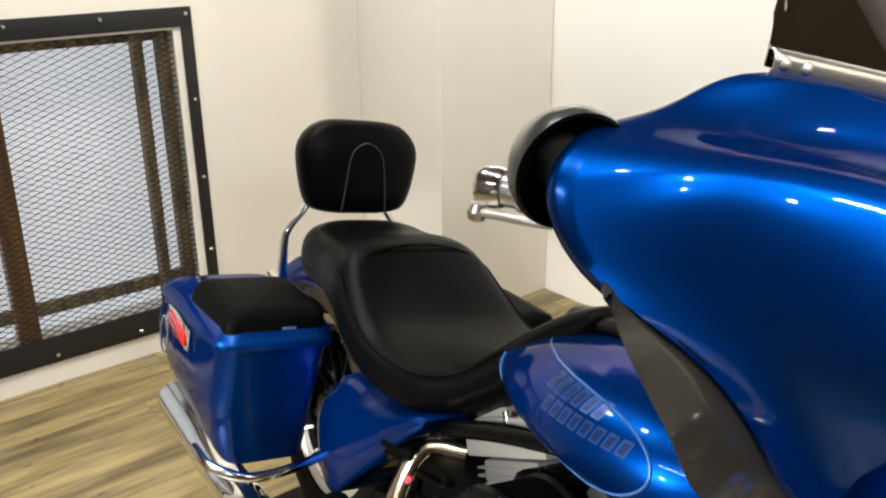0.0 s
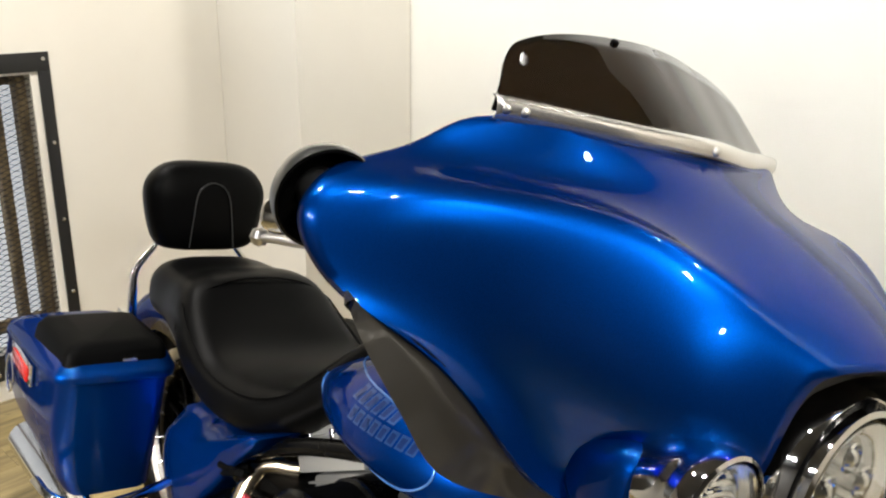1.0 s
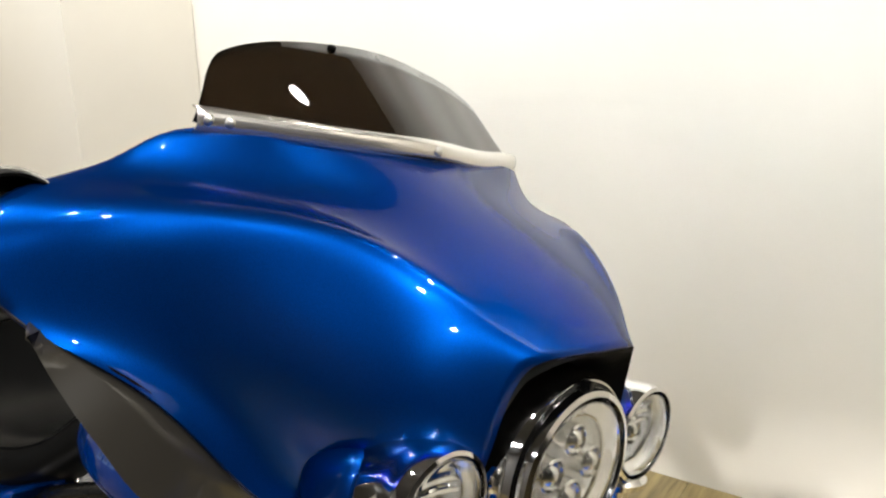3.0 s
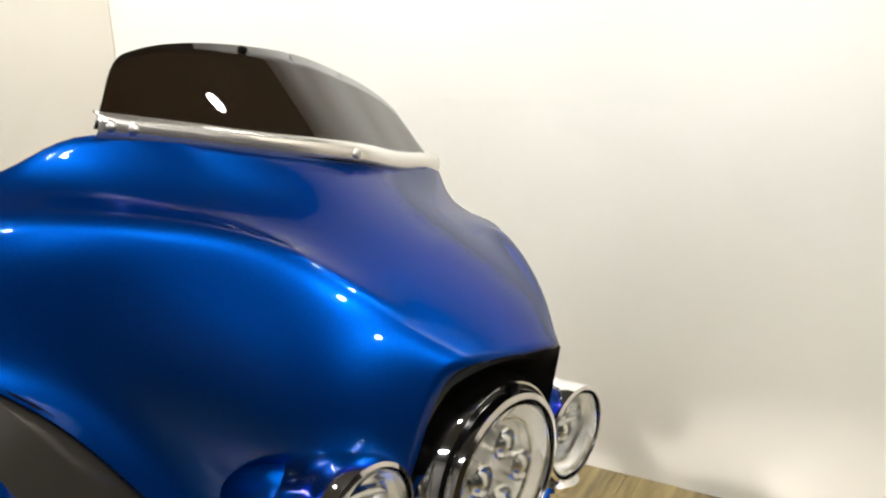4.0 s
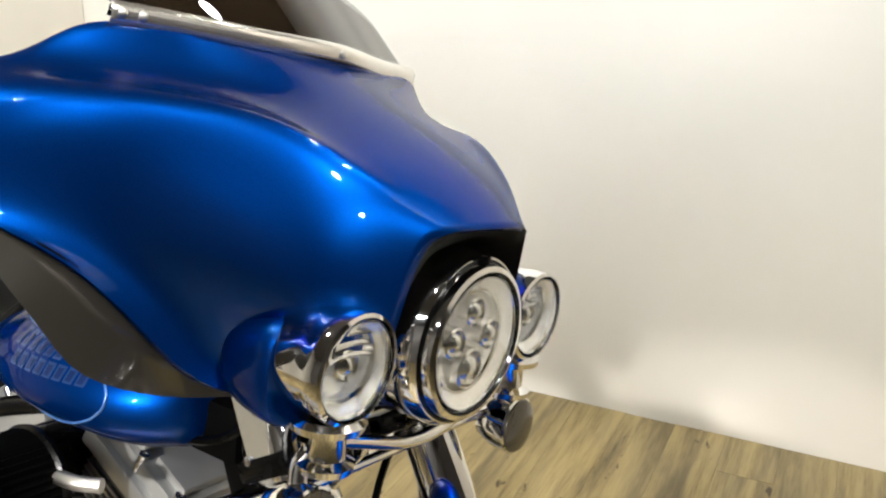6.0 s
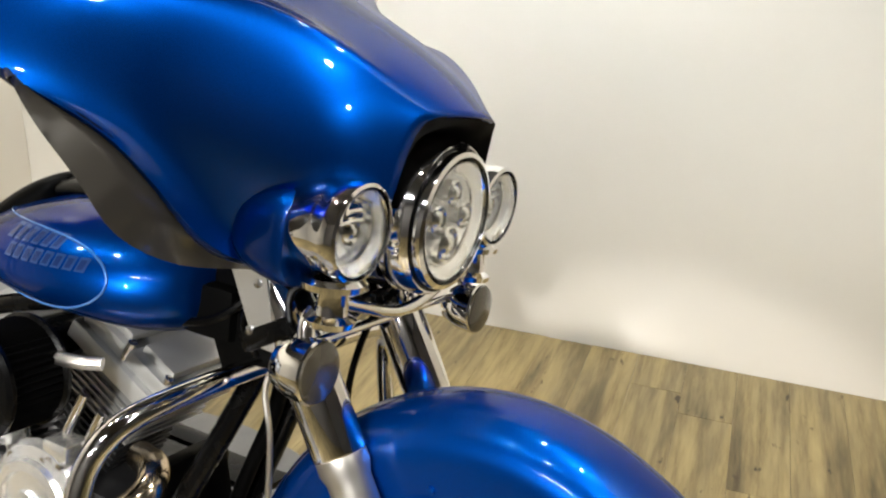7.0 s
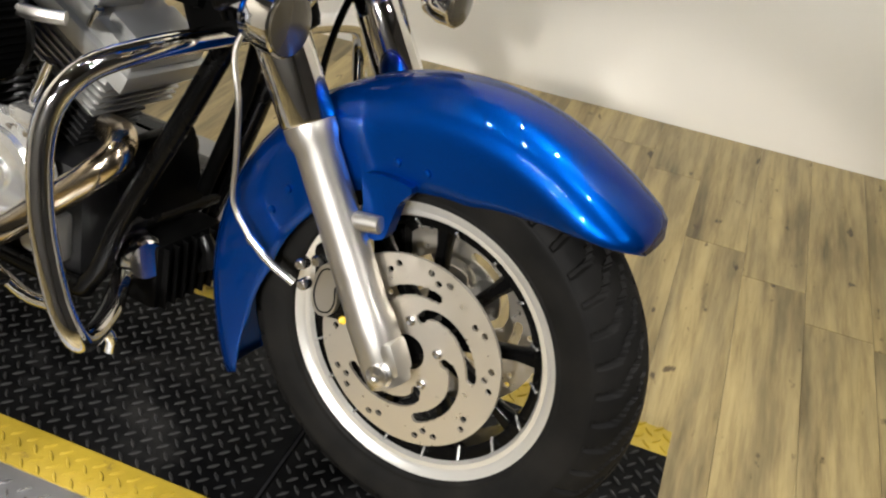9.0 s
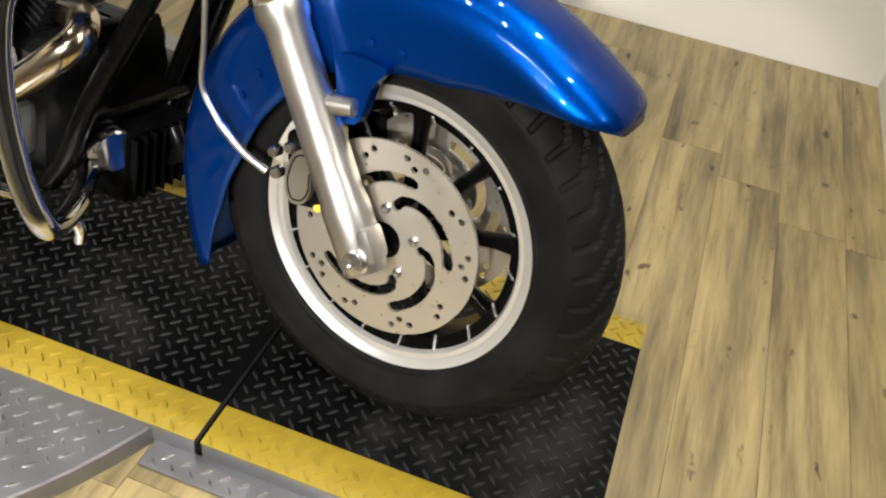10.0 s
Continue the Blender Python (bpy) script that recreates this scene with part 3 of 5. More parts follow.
# ---- windshield ----
near_base = [(-0.464, -0.272, 1.233), (-0.441, -0.20, 1.229), (-0.412, -0.11, 1.223), middle((-0.393, 0, 1.2175))]
base = smooth_curve(near_base + [far_half((q[0], q[1] * 0.955, q[2] - 0.004)) for q in near_base[2::-1]], 10)
n = len(base)
rows = []
for f in np.linspace(-0.10, 1, 9):
    row = []
    for i, q in enumerate(base):
        u = abs(2 * i / (n - 1) - 1)
        hgt = 0.108 * (1 - 0.46 * u ** 2) * (1 - 0.30 * max(0.0, (u - 0.85) / 0.15) ** 2.5)
        row.append((q[0] - (1.0 - 0.42 * u) * hgt * f - 0.006 * f * f, q[1] * (1 - 0.10 * f), q[2] + hgt * f))
    rows.append(row)
shield = bp("windshield", Geo().loft(rows), SMOKE, "short dark smoked windshield", thick=0.004)
strip = []
for o, h in ((0.002, -0.017), (0.008, -0.014), (0.0118, -0.008), (0.013, -0.001), (0.0118, 0.005), (0.007, 0.010), (0.0, 0.0115)):
    strip.append([(q[0] + o * 0.9, q[1] * (1 + 0.012), q[2] + h) for q in base])
trim = bp("windshield_trim", Geo().loft(strip), TRIM, "chrome trim strip with three screws", thick=0.002)
for i in (int(n * 0.03), int(n * 0.07), n // 2):
    q = base[i]
    d = Vector((1, 1.1 * q[1] / 0.3, 0.2)).normalized()
    bp("screw", Geo().lathe(((0.0065, 0), (0.0060, 0.002), (0.004, 0.0035), (0, 0.004)), Vector(q) + Vector((0.0105, 0, -0.002)), d, 16), SATIN, parent=trim)
bp("screw", Geo().lathe(((0.006, 0), (0.006, 0.003), (0.003, 0.005), (0, 0.0055)), (-0.503, -0.070, 1.3215), (0.2, 0, 1), 12), BLACK, "dark screw on the windshield rim", parent=shield)


# ---- lamps ----
def round_lamp(name, centre, r, label, projectors, depth):
    """A lamp that faces forward: chrome shell, reflector, inner projectors and glass."""
    cx = Vector(centre)
    fwd = Vector((1, 0, -0.03)).normalized()
    shell = bp(name, Geo().lathe(((r * 0.35, -depth), (r * 0.82, -depth * 0.90), (r * 0.98, -depth * 0.62), (r * 1.03, -depth * 0.30), (r * 1.03, -0.018), (r * 1.06, -0.012), (r * 1.07, 0.0), (r * 1.04, 0.008), (r * 0.97, 0.010), (r * 0.95, 0.004)), cx, fwd, 48), CHROME, label)
    bp("reflector", Geo().lathe(((0.0, -depth * 0.45), (r * 0.40, -depth * 0.42), (r * 0.66, -depth * 0.28), (r * 0.68, -depth * 0.12), (r * 0.72, -depth * 0.10), (r * 0.955, 0.002)), cx, fwd, 40), LAMP_WHITE if len(projectors) > 1 else POLISHED, "bright reflector bowl", parent=shell)
    bp("inner_ring", Geo().lathe(((r * 0.67, -depth * 0.14), (r * 0.68, -depth * 0.08), (r * 0.71, -depth * 0.07), (r * 0.73, -depth * 0.10)), cx, fwd, 40), CHROME, "thin chrome inner ring", parent=shell)
    glass = bp("lens", Geo().lathe(((r * 0.955, 0.003), (r * 0.85, 0.010), (r * 0.55, 0.016), (0.0, 0.019)), cx, fwd, 40), GLASS, "clear domed glass lens", parent=shell, thick=0.0025)
    glass.visible_shadow = False
    q = fwd.to_track_quat("X", "Z")
    for py, pz, pr, mat in projectors:
        at = cx + Vector((-depth * 0.24, py, pz))
        bp("projector", Geo().lathe(((pr * 1.12, -0.012), (pr * 1.12, 0.012), (pr, 0.014), (pr * 0.86, 0.006), (pr * 0.6, 0.014), (0, 0.019)), at, fwd, 24), mat, parent=shell)
    return shell


HEAD = tuple(HL)
head = round_lamp("headlight", HEAD, 0.089, "round chrome headlight with clear lens", ((0, 0.036, 0.016, CHROME), (-0.035, 0.004, 0.017, CHROME), (0.035, 0.004, 0.017, CHROME), (0, -0.032, 0.022, CHROME)), 0.055)
bp("headlight_ring", Geo().lathe(((0.094, -0.05), (0.108, -0.045), (0.106, -0.014), (0.101, -0.004), (0.096, -0.004), (0.0955, -0.02)), HEAD, (1, 0, -0.03), 64), CHROME, "polished chrome headlight ring")
bp("ring_gasket", Geo().lathe(((0.0955, -0.022), (0.0985, -0.006), (0.0985, -0.0025), (0.0955, -0.0025)), HEAD, (1, 0, -0.03), 64, closed=True), BLACK, "black gasket", parent=head)
bp("ring_tab", Geo().box((-0.131, 0, 1.003), (0.012, 0.007, 0.010), bevel=0.0015), BLACK, parent=head)
for s in (-1, 1):
    c = (-0.160, s * 0.180, 0.903)
    lampo = round_lamp("passing_lamp", c, 0.058, "small round chrome passing lamp", ((0, 0, 0.016, CHROME),), 0.088)
    for i in range(3):
        bp("lens_fin", Geo().tube([(-0.168, c[1] + y, c[2] + 0.012 + 0.012 * i - 4.0 * y * y) for y in np.linspace(-0.032, 0.032, 7)], 0.0035, 6, 2), CHROME, parent=lampo)
    bp("lamp_stem", Geo().lathe(((0.030, 0), (0.032, 0.008), (0.021, 0.014), (0.019, 0.045), (0.024, 0.052)), (-0.185, c[1], 0.785), (0, 0, 1), 24), CHROME, "chrome lamp stem", parent=lampo)
    bp("stem_base", Geo().lathe(((0.0, 0), (0.040, 0), (0.042, 0.008), (0.036, 0.014), (0.0, 0.014)), (-0.187, c[1], 0.832), (0, 0, 1), 24), CHROME, parent=lampo)
    boss = Geo()
    rows = []
    for f in np.linspace(0, 1, 7):
        xx = -0.330 + f * 0.105
        w = 0.042 * math.sqrt(max(0.05, 1 - (1 - f) ** 2)) + 0.012
        h = 0.047 * math.sqrt(max(0.05, 1 - (1 - f) ** 2)) + 0.014
        rows.append([(xx, s * 0.188 + w * math.copysign(abs(math.cos(a)) ** 0.7, math.cos(a)), 0.885 + h * math.copysign(abs(math.sin(a)) ** 0.7, math.sin(a))) for a in np.linspace(0, 2 * math.pi, 25)[:-1]])
    rows.append([(-0.220, s * 0.188 + (q[1] - s * 0.188) * 0.95, 0.885 + (q[2] - 0.885) * 0.95) for q in rows[-1]])
    bp("lamp_boss", boss.loft(rows, close=True, caps=True), BLUE, "blue lamp boss on the fairing cheek")
    t = (-0.176, s * 0.207, 0.733)
    sig = bp("turn_signal", Geo().lathe(((0.012, -0.062), (0.030, -0.050), (0.039, -0.025), (0.041, 0.0), (0.0385, 0.002)), t, (1, 0, 0.03), 32), CHROME, "bullet-shaped chrome turn signal")
    bp("signal_lens", Geo().lathe(((0.0385, -0.001), (0.037, 0.005), (0.025, 0.009), (0, 0.0105)), t, (1, 0, 0.03), 32), AMBER, "smoked dark lens", parent=sig)
    bp("signal_stalk", Geo().tube([(-0.20, s * 0.203, 0.755), (-0.205, s * 0.198, 0.785), (-0.20, s * 0.19, 0.80)], 0.011, 12, 4), CHROME, parent=sig)
bp("light_bar", Geo().tube([(-0.19, y, 0.800 - 0.020 * math.cos(abs(y) / 0.19 * math.pi) * (1 if abs(y) < 0.19 else 0) - 0.012) for y in np.linspace(-0.19, 0.19, 13)], 0.0085, 12, 3), CHROME, "curved chrome lamp bar")
bp("bar_plate", Geo().tube([(-0.215, -0.20, 0.748), (-0.212, -0.10, 0.752), (-0.212, 0.10, 0.752), (-0.215, 0.20, 0.748)], 0.007, 10, 4), CHROME, "straight chrome bar between the turn signals")

# ---- fork ----
FA, FD = Vector((-0.012, 0, 0.310)), Vector((-0.53, 0, 0.848)).normalized()
for s in (-1, 1):
    o = Vector((0, s * 0.120, 0))
    a0, stepz = FA + o, 0.335
    bp("fork_slider", Geo().lathe(((0.010, -0.035), (0.030, -0.032), (0.033, -0.01), (0.034, 0.06), (0.031, 0.075), (0.030, 0.30), (0.035, 0.315), (0.035, 0.332), (0.030, 0.336)), a0, FD, 32), SATIN, "satin aluminium fork slider")
    bp("fork_cover", Geo().lathe(((0.034, 0.332), (0.037, 0.336), (0.037, 0.62), (0.030, 0.63)), a0, FD, 32), CHROME, "chrome fork tube cover")
    bp("axle_clamp", Geo().box(Vector((-0.004, s * 0.126, 0.322)), (0.052, 0.040, 0.050), Matrix.Rotation(radians(-30), 3, "Y"), 0.010), SATIN, "cast fork end with axle clamp")
    bp("axle_nut", Geo().lathe(((0.0, 0), (0.020, 0), (0.020, 0.008), (0.016, 0.010), (0.016, 0.017), (0.006, 0.019), (0, 0.014)), (0.0, s * 0.139, 0.306), (0, s, 0), 6 if s > 0 else 20), STEEL, "steel axle nut")
    bp("fender_lug", Geo().tube([FA + o + FD * 0.205, FA + o + FD * 0.205 + Vector((0.062, -0.004 * s, 0.012))], (0.015, 0.012), 12, 3), SATIN, "fork leg lug")
for s in (-1, 1):
    bp("fork_tree", Geo().box((-0.30, s * 0.085, 0.735), (0.09, 0.15, 0.03), Matrix.Rotation(radians(-30), 3, "Y"), 0.008), BLACK, "black fork bracket")
plate = [(-0.365, 0.812), (-0.308, 0.822), (-0.282, 0.714), (-0.317, 0.716)]
bp("bracket_plate", Geo().loft([[(x, y - 0.02 * (z - 0.71), z) for x, z in plate] for y in (-0.152, -0.156)], close=True, caps=True), POLISHED, "bright side plate on the fork")
for x, z in ((-0.325, 0.735), (-0.318, 0.80)):
    bp("plate_bolt", Geo().lathe(((0.006, 0), (0.006, 0.004), (0, 0.006)), (x, -0.156, z), (0, -1, 0), 10), STEEL)

# ---- front wheel ----
AX = Vector((0, 0, 0.310))


def wheel(name, centre, spokes, rear=False):
    c = Vector(centre)
    hub = bp(name, Geo().lathe(((0.0, -0.075), (0.028, -0.075), (0.030, -0.055), (0.045, -0.050), (0.045, 0.050), (0.030, 0.055), (0.028, 0.075), (0.0, 0.075)), c, (0, 1, 0), 32), BLACK, "black cast wheel with a machined rim", rear=rear)
    # machined rim lips
    for s in (-1, 1):
        bp("rim_lip", Geo().lathe(((0.188, s * 0.040), (0.192, s * 0.047), (0.199, s * 0.048), (0.202, s * 0.052), (0.222, s * 0.057), (0.2265, s * 0.052), (0.222, s * 0.046), (0.194, s * 0.036)), c, (0, 1, 0), 72, closed=True), RIM, "machined bright rim lip", parent=hub)
    bp("rim_well", Geo().lathe(((0.194, -0.036), (0.184, -0.035), (0.172, -0.030), (0.168, 0), (0.172, 0.030), (0.184, 0.035), (0.194, 0.036), (0.190, 0)), c, (0, 1, 0), 72, closed=True), BLACK, "black rim", parent=hub)
    side = [(0.210, 0.050), (0.216, 0.059), (0.220, 0.0605), (0.224, 0.0605), (0.240, 0.065), (0.258, 0.0665), (0.268, 0.066), (0.273, 0.0635), (0.284, 0.058), (0.298, 0.046), (0.309, 0.031), (0.316, 0.015)]
    tyre = [(a, -b) for a, b in side] + [(0.318, 0.0)] + side[::-1]
    prof = smooth_curve([(q[0], q[1], 0) for q in tyre], 4)
    segs, blocks = (420, 42) if rear else (1008, 42)
    verts = []
    zig = np.array([(0.004, 0.0), (0.012, 0.08), (0.024, 0.72), (0.032, 0.80), (0.045, 1.42), (0.064, 1.55)])
    for rr, yy, _ in prof:
        for j in range(segs):
            f = j / segs * blocks
            deep = 0.0
            if abs(yy) < 0.064 and rr > 0.27:
                line = np.interp(abs(yy), zig[:, 0], zig[:, 1]) + (0.5 if yy > 0 else 0.0)
                d = abs((f + line + 0.5) % 1.0 - 0.5)
                ends = min(1.0, max(0.0, (abs(yy) - 0.004) / 0.003)) * min(1.0, (0.064 - abs(yy)) / 0.004)
                deep = 0.009 * min(1.0, max(0.0, (0.125 - d) / 0.04)) * ends
            a = 2 * math.pi * j / segs
            verts.append((c.x + (rr - deep) * math.cos(a), c.y + yy, c.z + (rr - deep) * math.sin(a)))
    k = len(prof)
    faces = [(i * segs + j, i * segs + (j + 1) % segs, ((i + 1) % k) * segs + (j + 1) % segs, ((i + 1) % k) * segs + j) for i in range(k) for j in range(segs)]
    bp("tyre", Geo().add(verts, faces), RUBBER, "black rubber tyre with zigzag tread grooves", parent=hub, angle=35)
    for i in range(spokes):
        a = 2 * math.pi * (i + 0.35) / spokes
        d = Vector((math.cos(a), 0, math.sin(a)))
        t = Vector((-math.sin(a), 0, math.cos(a)))
        rows = []
        for r, w, yy, th in ((0.040, 0.013, -0.030, 0.018), (0.09, 0.010, -0.026, 0.015), (0.14, 0.010, -0.022, 0.013), (0.176, 0.015, -0.022, 0.016)):
            p = c + d * r + Vector((0, yy * 0.4, 0))
            rows.append([p + t * w * ca + Vector((0, th * sa, 0)) for ca, sa in ((1, 0.4), (0.5, 1), (-0.5, 1), (-1, 0.4), (-1, -0.4), (-0.5, -1), (0.5, -1), (1, -0.4))])
        bp("spoke", Geo().loft(rows, close=True, caps=True), BLACK, "black cast spoke", parent=hub)
        for off in (-0.17, 0.17):
            b = a + off
            e = Vector((math.cos(b), 0, math.sin(b)))
            bp("rim_rib", Geo().tube([c + e * 0.170 + Vector((0, -0.030, 0)), c + e * 0.186 + Vector((0, -0.047, 0))], 0.0022, 6, 1, straight=True), POLISHED, "thin machined rib", parent=hub)
    return hub


front_wheel = wheel("front_wheel", AX, 9)

# ---- brake discs ----
def brake_disc(y, s):
    """A floating disc with curved slots and drilled holes, cut out of a plain ring."""
    bm = bmesh.new()
    R, r = 0.146, 0.026
    rings, segs = 64, 400
    rad = np.linspace(r, R, rings + 1)
    vs = [[bm.verts.new((q * math.cos(2 * math.pi * j / segs), 0, q * math.sin(2 * math.pi * j / segs))) for j in range(segs)] for q in rad]
    holes = []
    for i in range(10):
        base_a = 2 * math.pi * i / 10
        for k in range(2 if i % 2 else 3):
            holes.append((0.131 - 0.009 * (k == 1), base_a + 0.12 * k))
    slots = []
    for i in range(5):
        b0 = 2 * math.pi * i / 5
        slots.append([(0.060 + 0.042 * f ** 0.5, b0 + 0.15 + s * 1.35 * f) for f in np.linspace(0, 1, 26)])

    def cut(q, a):
        x, z = q * math.cos(a), q * math.sin(a)
        for hr, ha in holes:
            if (x - hr * math.cos(ha)) ** 2 + (z - hr * math.sin(ha)) ** 2 < 0.0042 ** 2:
                return True
        for sl in slots:
            for sr, sa in sl:
                if (x - sr * math.cos(sa)) ** 2 + (z - sr * math.sin(sa)) ** 2 < 0.0070 ** 2:
                    return True
        return False
    for i in range(rings):
        for j in range(segs):
            if not cut((rad[i] + rad[i + 1]) / 2, 2 * math.pi * (j + 0.5) / segs):
                bm.faces.new((vs[i][j], vs[i][(j + 1) % segs], vs[i + 1][(j + 1) % segs], vs[i + 1][j]))
    for q in [q for q in bm.verts if not q.link_faces]:
        bm.verts.remove(q)
    for it in range(5):
        bmesh.ops.smooth_vert(bm, verts=[q for q in bm.verts if q.is_boundary], factor=0.5, use_axis_x=True, use_axis_z=True)
    out = bmesh.ops.extrude_face_region(bm, geom=bm.faces[:])
    bmesh.ops.translate(bm, vec=(0, 0.005, 0), verts=[q for q in out["geom"] if isinstance(q, bmesh.types.BMVert)])
    bmesh.ops.recalc_face_normals(bm, faces=bm.faces)
    bm.transform(Matrix.Translation((0, y, 0.310)))
    d = bpy.data.meshes.new("brake_disc")
    bm.to_mesh(d)
    bm.free()
    d.materials.append(MACHINED)
    ob = new("brake_disc", d)
    ob.parent = bike
    tagged(ob, "slotted and drilled steel brake disc")
    for i in range(5):
        a = 2 * math.pi * i / 5 + 0.4
        bp("disc_bolt", Geo().lathe(((0.0075, 0), (0.0075, 0.003), (0.005, 0.005), (0.003, 0.003), (0, 0.003)), (0.050 * math.cos(a), y if s < 0 else y + 0.005, 0.310 + 0.050 * math.sin(a)), (0, s, 0), 12), STEEL, parent=ob)
    return ob


brake_disc(-0.077, -1)
brake_disc(0.072, 1)
for s in (-1, 1):
    cal = bp("brake_caliper", Geo().box((-0.128, s * 0.075, 0.368), (0.062, 0.046, 0.110), Matrix.Rotation(radians(-12), 3, "Y"), 0.012), BLACK, "black brake caliper with a silver face")
    face = smooth_curve([(-0.140, 0.398), (-0.112, 0.408), (-0.094, 0.398), (-0.108, 0.378), (-0.106, 0.350), (-0.116, 0.328), (-0.138, 0.325), (-0.150, 0.355)], 4, closed=True)
    bp("caliper_face", Geo().loft([[(x, s * y, z) for x, z in face] for y in (0.100, 0.112)], close=True, caps=True), SATIN, "silver caliper face", parent=cal)
    rim = [(x, s * 0.112, z) for x, z in [(-0.122 + (a + 0.122) * 0.8, 0.364 + (b - 0.364) * 0.84) for a, b in face]]
    bp("face_line", Geo().tube(rim + [rim[0]], 0.0013, 6, straight=True), BLACK, parent=cal)
    for bx, bz in ((-0.152, 0.398), (-0.170, 0.352), (-0.178, 0.382)):
        bp("bleed_bolt", Geo().lathe(((0.009, 0), (0.009, 0.014), (0.006, 0.018), (0, 0.018)), (bx, s * 0.093, bz), (0, s, 0), 10), STEEL, parent=cal)
bp("bleed_cap", Geo().lathe(((0.0055, 0), (0.0065, 0.003), (0.0055, 0.008), (0, 0.009)), (-0.099, -0.098, 0.324), (0.5, -0.75, 0.4), 14), YELLOW_BIT, "small yellow cap on the caliper")
bp("brake_hose", Geo().tube([(-0.30, -0.118, 0.700), (-0.315, -0.128, 0.650), (-0.300, -0.128, 0.585), (-0.296, -0.125, 0.50), (-0.295, -0.122, 0.437), (-0.262, -0.12, 0.395)], 0.0042, 8, 5), SATIN, "thin grey brake hose")
bp("hose_fitting", Geo().tube([(-0.262, -0.12, 0.395), (-0.222, -0.116, 0.368), (-0.184, -0.108, 0.350)], 0.0062, 10, 4), WHITE_TRIM, "silver hose fitting")

# ---- front fender ----
rows = []
arc = np.linspace(radians(44), radians(212), 64)
for a in arc:
    deg = math.degrees(a)
    skirt = np.interp(deg, (44, 48, 55, 66, 80, 95, 103, 112, 145, 173, 194, 212), (0.376, 0.352, 0.321, 0.284, 0.250, 0.240, 0.238, 0.238, 0.234, 0.242, 0.276, 0.332))
    R = 0.378 + 0.008 * min(1.0, max(0.0, (62 - deg) / 16)) - 0.016 * max(0.0, (50 - deg) / 6) ** 2 + (0.010 if deg > 195 else 0) * (deg - 195) / 17
    tipw = np.interp(deg, (44, 45, 47, 50, 56, 195, 212), (0.040, 0.060, 0.076, 0.086, 0.092, 0.092, 0.088))
    drop = min(0.055, max(0.006, R - skirt))
    sec = []
    for u in np.linspace(-1, 1, 25):
        if abs(u) < 0.6:
            b = abs(u) / 0.6 * math.pi / 2
            y = math.sin(b) ** 0.9 * tipw * math.copysign(1, u)
            rr = R - drop * (1 - math.cos(b)) ** 1.1
        else:
            f = (abs(u) - 0.6) / 0.4
            y = tipw * math.copysign(1, u) * (1 - 0.02 * f)
            rr = (R - drop) * (1 - f) + min(skirt, R - drop) * f
        sec.append((rr * math.cos(a), y, 0.310 + rr * math.sin(a)))
    rows.append(sec)
fender = bp("front_fender", Geo().loft(rows), BLUE, "deep blue metallic front fender", thick=0.003, angle=60)
for x, z in ((-0.065, 0.576), (-0.020, 0.577), (-0.227, 0.476), (-0.250, 0.435)):
    bp("rivet", Geo().lathe(((0.0065, 0), (0.0055, 0.003), (0, 0.0045)), (x, -0.0915, z), (0, -1, 0), 12), BLUE, parent=fender)
bp("fender_tab", Geo().loft([[(x, y, z) for x, z in smooth_curve([(-0.100, 0.552), (-0.030, 0.556), (-0.044, 0.528), (-0.050, 0.498), (-0.056, 0.474), (-0.074, 0.466), (-0.092, 0.476), (-0.096, 0.512)], 3, closed=True)] for y in (-0.084, -0.100, -0.106)], close=True, caps=True), BLUE, "blue fender mounting tab", parent=fender)

